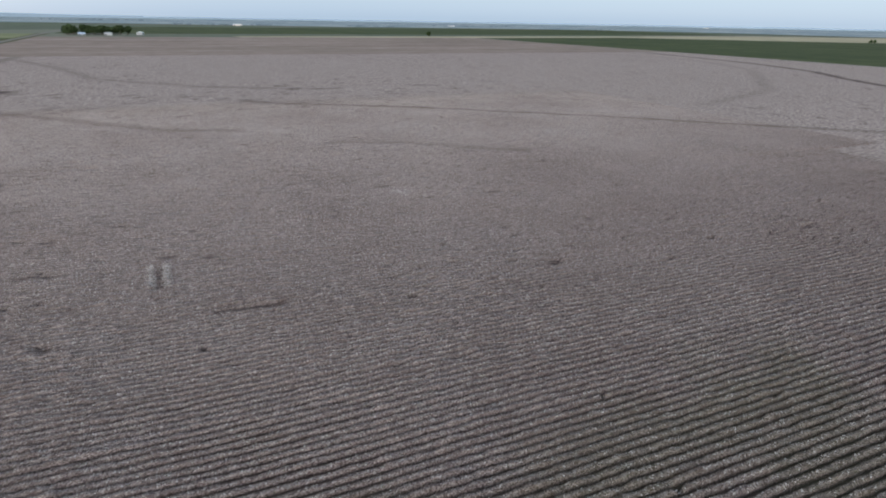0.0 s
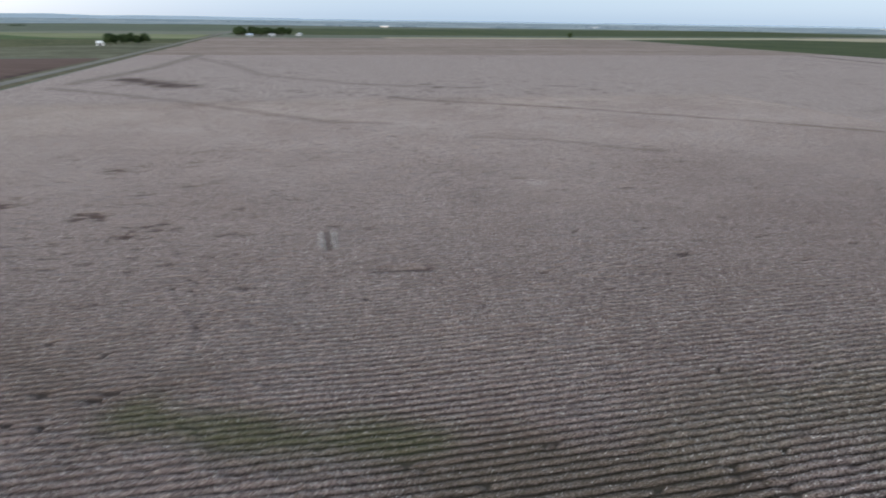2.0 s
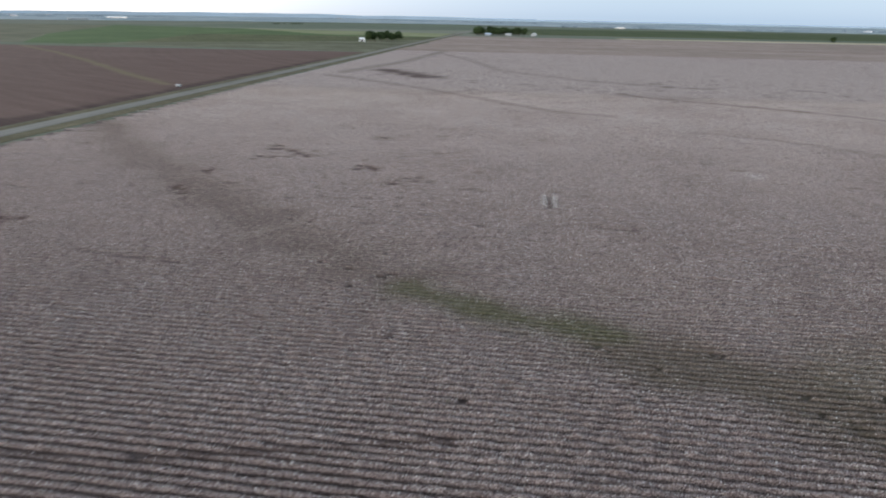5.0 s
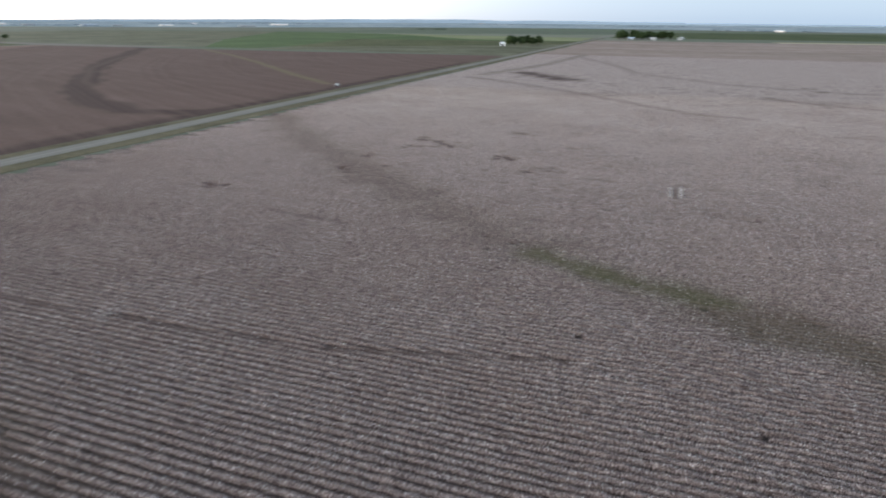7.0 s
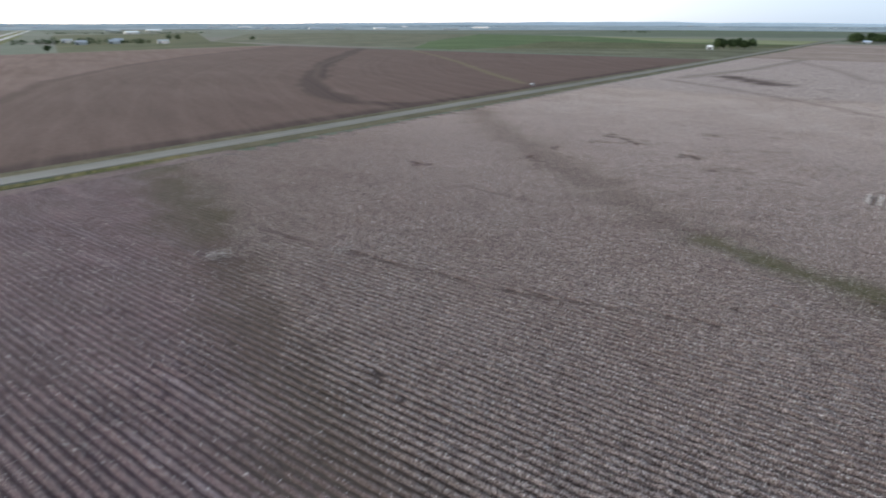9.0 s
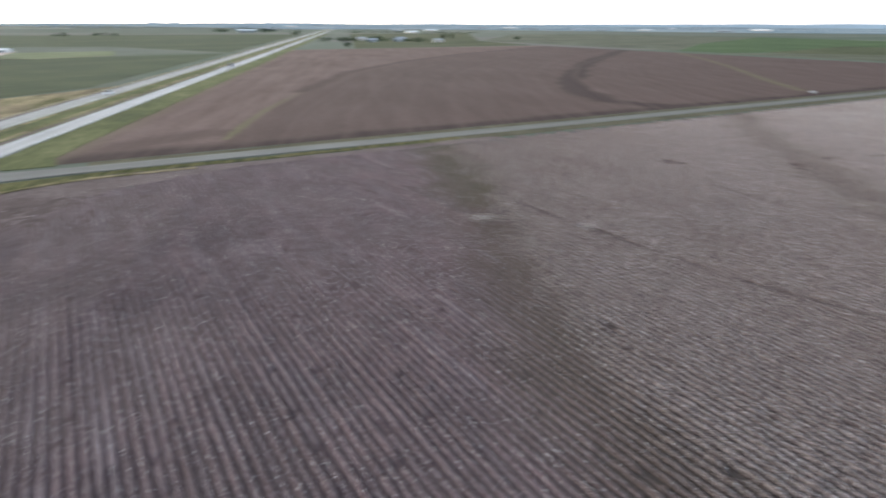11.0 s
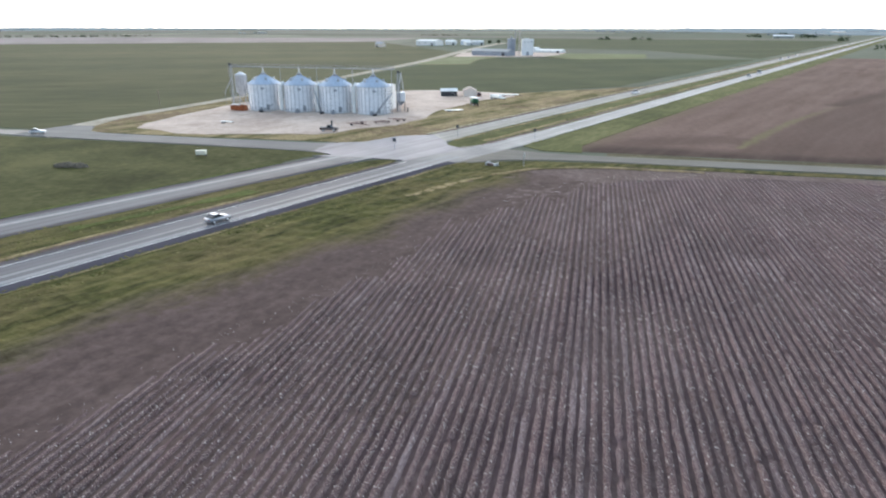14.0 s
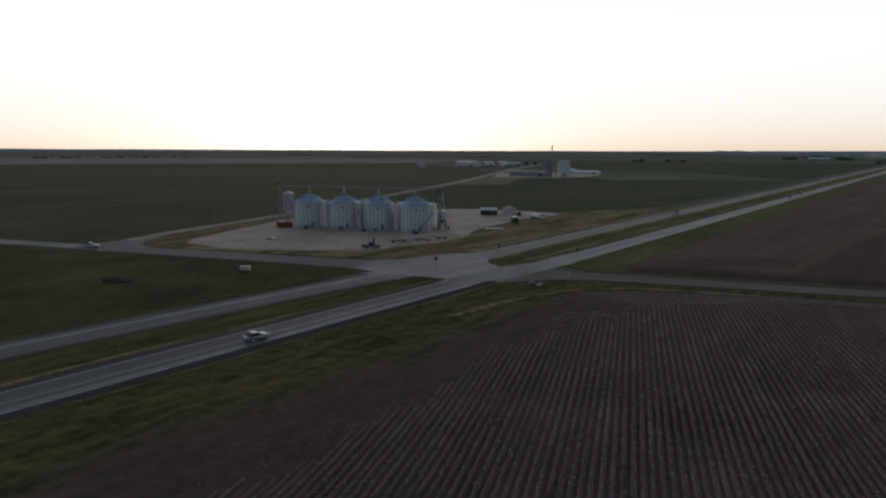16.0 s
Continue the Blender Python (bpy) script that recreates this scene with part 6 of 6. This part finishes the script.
def leg_tower(x, y, h):
    """Slender elevator leg standing over the silo: lattice frame, casing, head box and down spout."""
    t = thing("elevator_leg", "slender weathered elevator leg rising over the distant silo", "grain elevator leg", pose(x, y, 0.13, 0, 0, 15))
    for sx in (-0.45, 0.45):
        for sy in (-0.45, 0.45):
            bm = B()
            tube(bm, (sx, sy, 0), (sx, sy, h), 0.07, None, 6)
            part("mast_post", bm, M["zinc_dark"], t)
    for k in range(int(h / 3)):
        bm = B()
        for a, b in (((-0.45, -0.45), (0.45, -0.45)), ((0.45, -0.45), (0.45, 0.45)), ((0.45, 0.45), (-0.45, 0.45)), ((-0.45, 0.45), (-0.45, -0.45))):
            tube(bm, (*a, 3 * k), (*b, 3 * k + 3), 0.05, None, 5)
        part("brace", bm, M["zinc_dark"], t)
    bm = B()
    box(bm, -0.18, -0.18, 0, 0.18, 0.18, h)
    part("casing", bm, M["tan_roof"], t)
    bm = B()
    box(bm, -0.7, -0.6, h - 0.2, 0.7, 0.6, h + 1.2, 0.2)
    part("head_box", bm, M["tan_roof"], t)
    bm = B()
    tube(bm, (0.3, -0.5, h), (0.5, -5.0, h - 9), 0.16, None, 8)
    part("spout", bm, M["zinc_dark"], t)
    return t


leg_tower(-678, -150.6, 31)
head_house(-675, -137.2)
silo_tower(-672, -153.5, 4.2, 15.6, M["blue_steel"], "blue-grey round silo of the distant elevator")
leg_tower(-682, -146.5, 23.0)
shed("storage_shed", "long grey metal storage shed beside the elevator", -664, -171.5, -107, 41, 16, 4.2, 2.0, M["blue_steel"], M["haze_grey"], 4)
shed("storage_shed", "long white metal storage shed behind the elevator", -752, -121, -107, 36, 12, 2.4, 1.0, M["white"], M["white"], 4)
shed("storage_shed", "small white shed behind the elevator", -760, -140, -107, 14, 10, 4, 1.4, M["white"], M["white"], 2)
shed("warehouse", "broad white metal warehouse in the distance", -965, -318, -107, 34, 24, 6.5, 1.8, M["white"], M["white"], 3)
for k, (bx, by, bl, bh) in enumerate([(-1000, -292, 16, 5), (-1006, -270, 14, 6), (-1012, -252, 18, 5), (-1030, -300, 14, 5), (-985, -262, 10, 4)]):
    shed("metal_building", "pale metal building of a distant yard", bx, by, -100 + 12 * k, bl, 10, bh, 1.6, (M["white"], M["zinc"])[k % 2], M["white"], 3, "distant yard")
for k, (lx, ly) in enumerate([(-1040, -238), (-1050, -225), (-1020, -320)]):
    tree(lx, ly, 7, 360 + k, "tree beside a distant yard")


# ---- farther farms and tree lines toward the horizon ----
def tree_line(yaw, dist, length, h, seed):
    """A far row of trees across the line of sight."""
    rng = np.random.RandomState(seed)
    a = radians(yaw)
    cx, cy = -math.sin(a) * dist, math.cos(a) * dist
    tx, ty = math.cos(a), math.sin(a)
    blobs = []
    for _ in range(max(4, int(length / (h * 1.3)))):
        s, q = rng.uniform(-0.5, 0.5) * length, rng.uniform(-0.6, 0.6) * h
        hh = h * rng.uniform(0.6, 1.1)
        blobs.append((tx * s - ty * q, ty * s + tx * q, hh * 0.5, h * 0.8, h * 0.8, hh * 0.5))
    # past 2150 m the trees take a faint blue glow painted as haze
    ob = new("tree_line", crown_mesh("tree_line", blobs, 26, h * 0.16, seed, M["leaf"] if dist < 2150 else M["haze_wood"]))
    ob.location = (cx, cy, 0.05 if dist < 2250 else 0.5)
    return tagged(ob, "distant line of dark trees on the plain", "trees", "", "stuff")


FARMS = []
rng = np.random.RandomState(5)
for k in range(30):
    yaw = -48 + 205 * (k + rng.uniform(0.1, 0.9)) / 30
    dist = rng.uniform(1700, 4300)
    tree_line(yaw, dist, rng.uniform(60, 420), rng.uniform(4, 6.5), 500 + k)
    if k % 3 == 0 or 35 < yaw < 80:
        FARMS.append((yaw + rng.uniform(-1, 1), dist - 40, rng.uniform(12, 34), rng.uniform(3, 5)))
for k in range(14):
    FARMS.append((34 + 3.2 * k + rng.uniform(-1.5, 1.5), rng.uniform(2000, 3600), rng.uniform(25, 75), rng.uniform(3, 4.5)))
for k, (yaw, dist, ln, hh) in enumerate(FARMS):
    a = radians(yaw)
    shed("far_building", "pale farm building far off on the plain", -math.sin(a) * dist, math.cos(a) * dist, yaw + rng.uniform(-30, 30), ln, 14, hh, 2, (M["haze_grey"], M["zinc_rib"], M["cream"])[k % 3], (M["haze_grey"], M["zinc_dark"], M["white"])[k % 3], 2, "far farms", 0.02 if dist < 2250 else 0.45)
for k, (lx, ly) in enumerate([(-900, 348), (-862, 441), (-962, 428), (-985, 367), (-905, 395)]):
    shed("roadside_house", "pale house beside the highway in the distance", lx, ly, 67, 14, 9, 3.4, 2, (M["haze_grey"], M["cream"])[k % 2], (M["zinc_dark"], M["haze_grey"])[k % 2], 3, "roadside houses")
tree_line(90.6, 1412, 105, 7, 702)
tree_line(78.2, 1850, 165, 12, 703)
tree_line(74.3, 1500, 24, 8, 704)
shed("far_building", "pale long farm building before a line of trees", -1755, 372, 80, 46, 14, 5, 2.5, M["haze_grey"], M["white"], 2, "far farms", 0.02)
tree_line(67, 985, 110, 7, 700)
tree_line(70, 1010, 120, 8, 701)


# ---- mound and rough grass ----
def brush_mound(x, y):
    rng = np.random.RandomState(9)
    blobs = [(rng.uniform(-2.6, 2.6), rng.uniform(-1.2, 1.2), 0.22, 1.7, 1.4, 0.4) for _ in range(8)]
    ob = new("brush_pile", crown_mesh("brush_pile", blobs, 110, 0.28, 9, M["wood"]))
    ob.matrix_basis = pose(x, y, 0.05, 0, 0, 106)
    return tagged(ob, "low grey-brown brush pile in the pasture", "brush pile")


brush_mound(-107.5, -176.8)


def roadside_tufts():
    """Tussocks along the road edges and over the verges: green, olive and bleached straw."""
    rng = np.random.RandomState(44)
    spots = []
    for n0, u0, u1, spread, count in ((-137.6, -80, 84, 0.35, 2600), (-149.6, -90, 74, 0.4, 1600), (-148.0, 108, 520, 2.6, 2600), (-155.0, -90, 72, 2.6, 2000), (-161.2, -60, 60, 0.4, 1300), (-167.6, 118, 620, 0.8, 4200), (-135.9, 116, 420, 0.5, 1600), (-134.5, -70, 84, 2.0, 2600)):
        u = rng.uniform(u0, u1, count)
        n = n0 + rng.normal(0, spread, count)
        x, y = HU.x * u + HN.x * n, HU.y * u + HN.y * n
        keep = (ripple(x, y, 12.0) + rng.normal(0, 0.5, count) > -0.25) & (np.abs(x + 143.8) > 5.5)
        if n0 < -145 and n0 != -149.6:
            near = np.interp(u, [-90, -3, 40, 73, 112, 115, 300, 700], [-161.2, -161, -158.6, -156.6, -156.4, -156.8, -156.8, -156.8])
            keep &= (n > near + 0.2) & (n < np.where(u > 100, -145.5, -149.9)) if n0 > -160 else (n < near - 10.8) if n0 < -165 else (np.abs(n - near) < 0.6)
        spots.append(np.stack([x, y], 1)[keep])
    p = np.concatenate(spots)
    m = len(p)
    s = 0.07 + 0.26 * rng.uniform(0, 1, m) ** 2
    v = np.empty((m, 5, 3))
    for k in range(4):
        a = k * math.pi / 2 + rng.uniform(-0.5, 0.5, m)
        r = s * rng.uniform(0.7, 1.6, m)
        v[:, k] = np.stack([p[:, 0] + r * np.cos(a), p[:, 1] + r * np.sin(a), 0.1 + 0.12 * rng.uniform(0, 1, m)], 1)
    v[:, 4] = np.stack([p[:, 0] + rng.normal(0, 0.08, m), p[:, 1] + rng.normal(0, 0.08, m), 0.2 + s * rng.uniform(0.2, 0.5, m)], 1)
    q = np.arange(m)[:, None] * 5
    f = np.concatenate([q + np.array([[k, (k + 1) % 4, 4]]) for k in range(4)])
    me = mesh_of("roadside_tussocks", v.reshape(-1, 3).tolist(), f.tolist(), M["tuft"])
    return tagged(new("roadside_tussocks", me), "green and straw-coloured grass tussocks along the road edges", "grass", "", "stuff")


roadside_tufts()
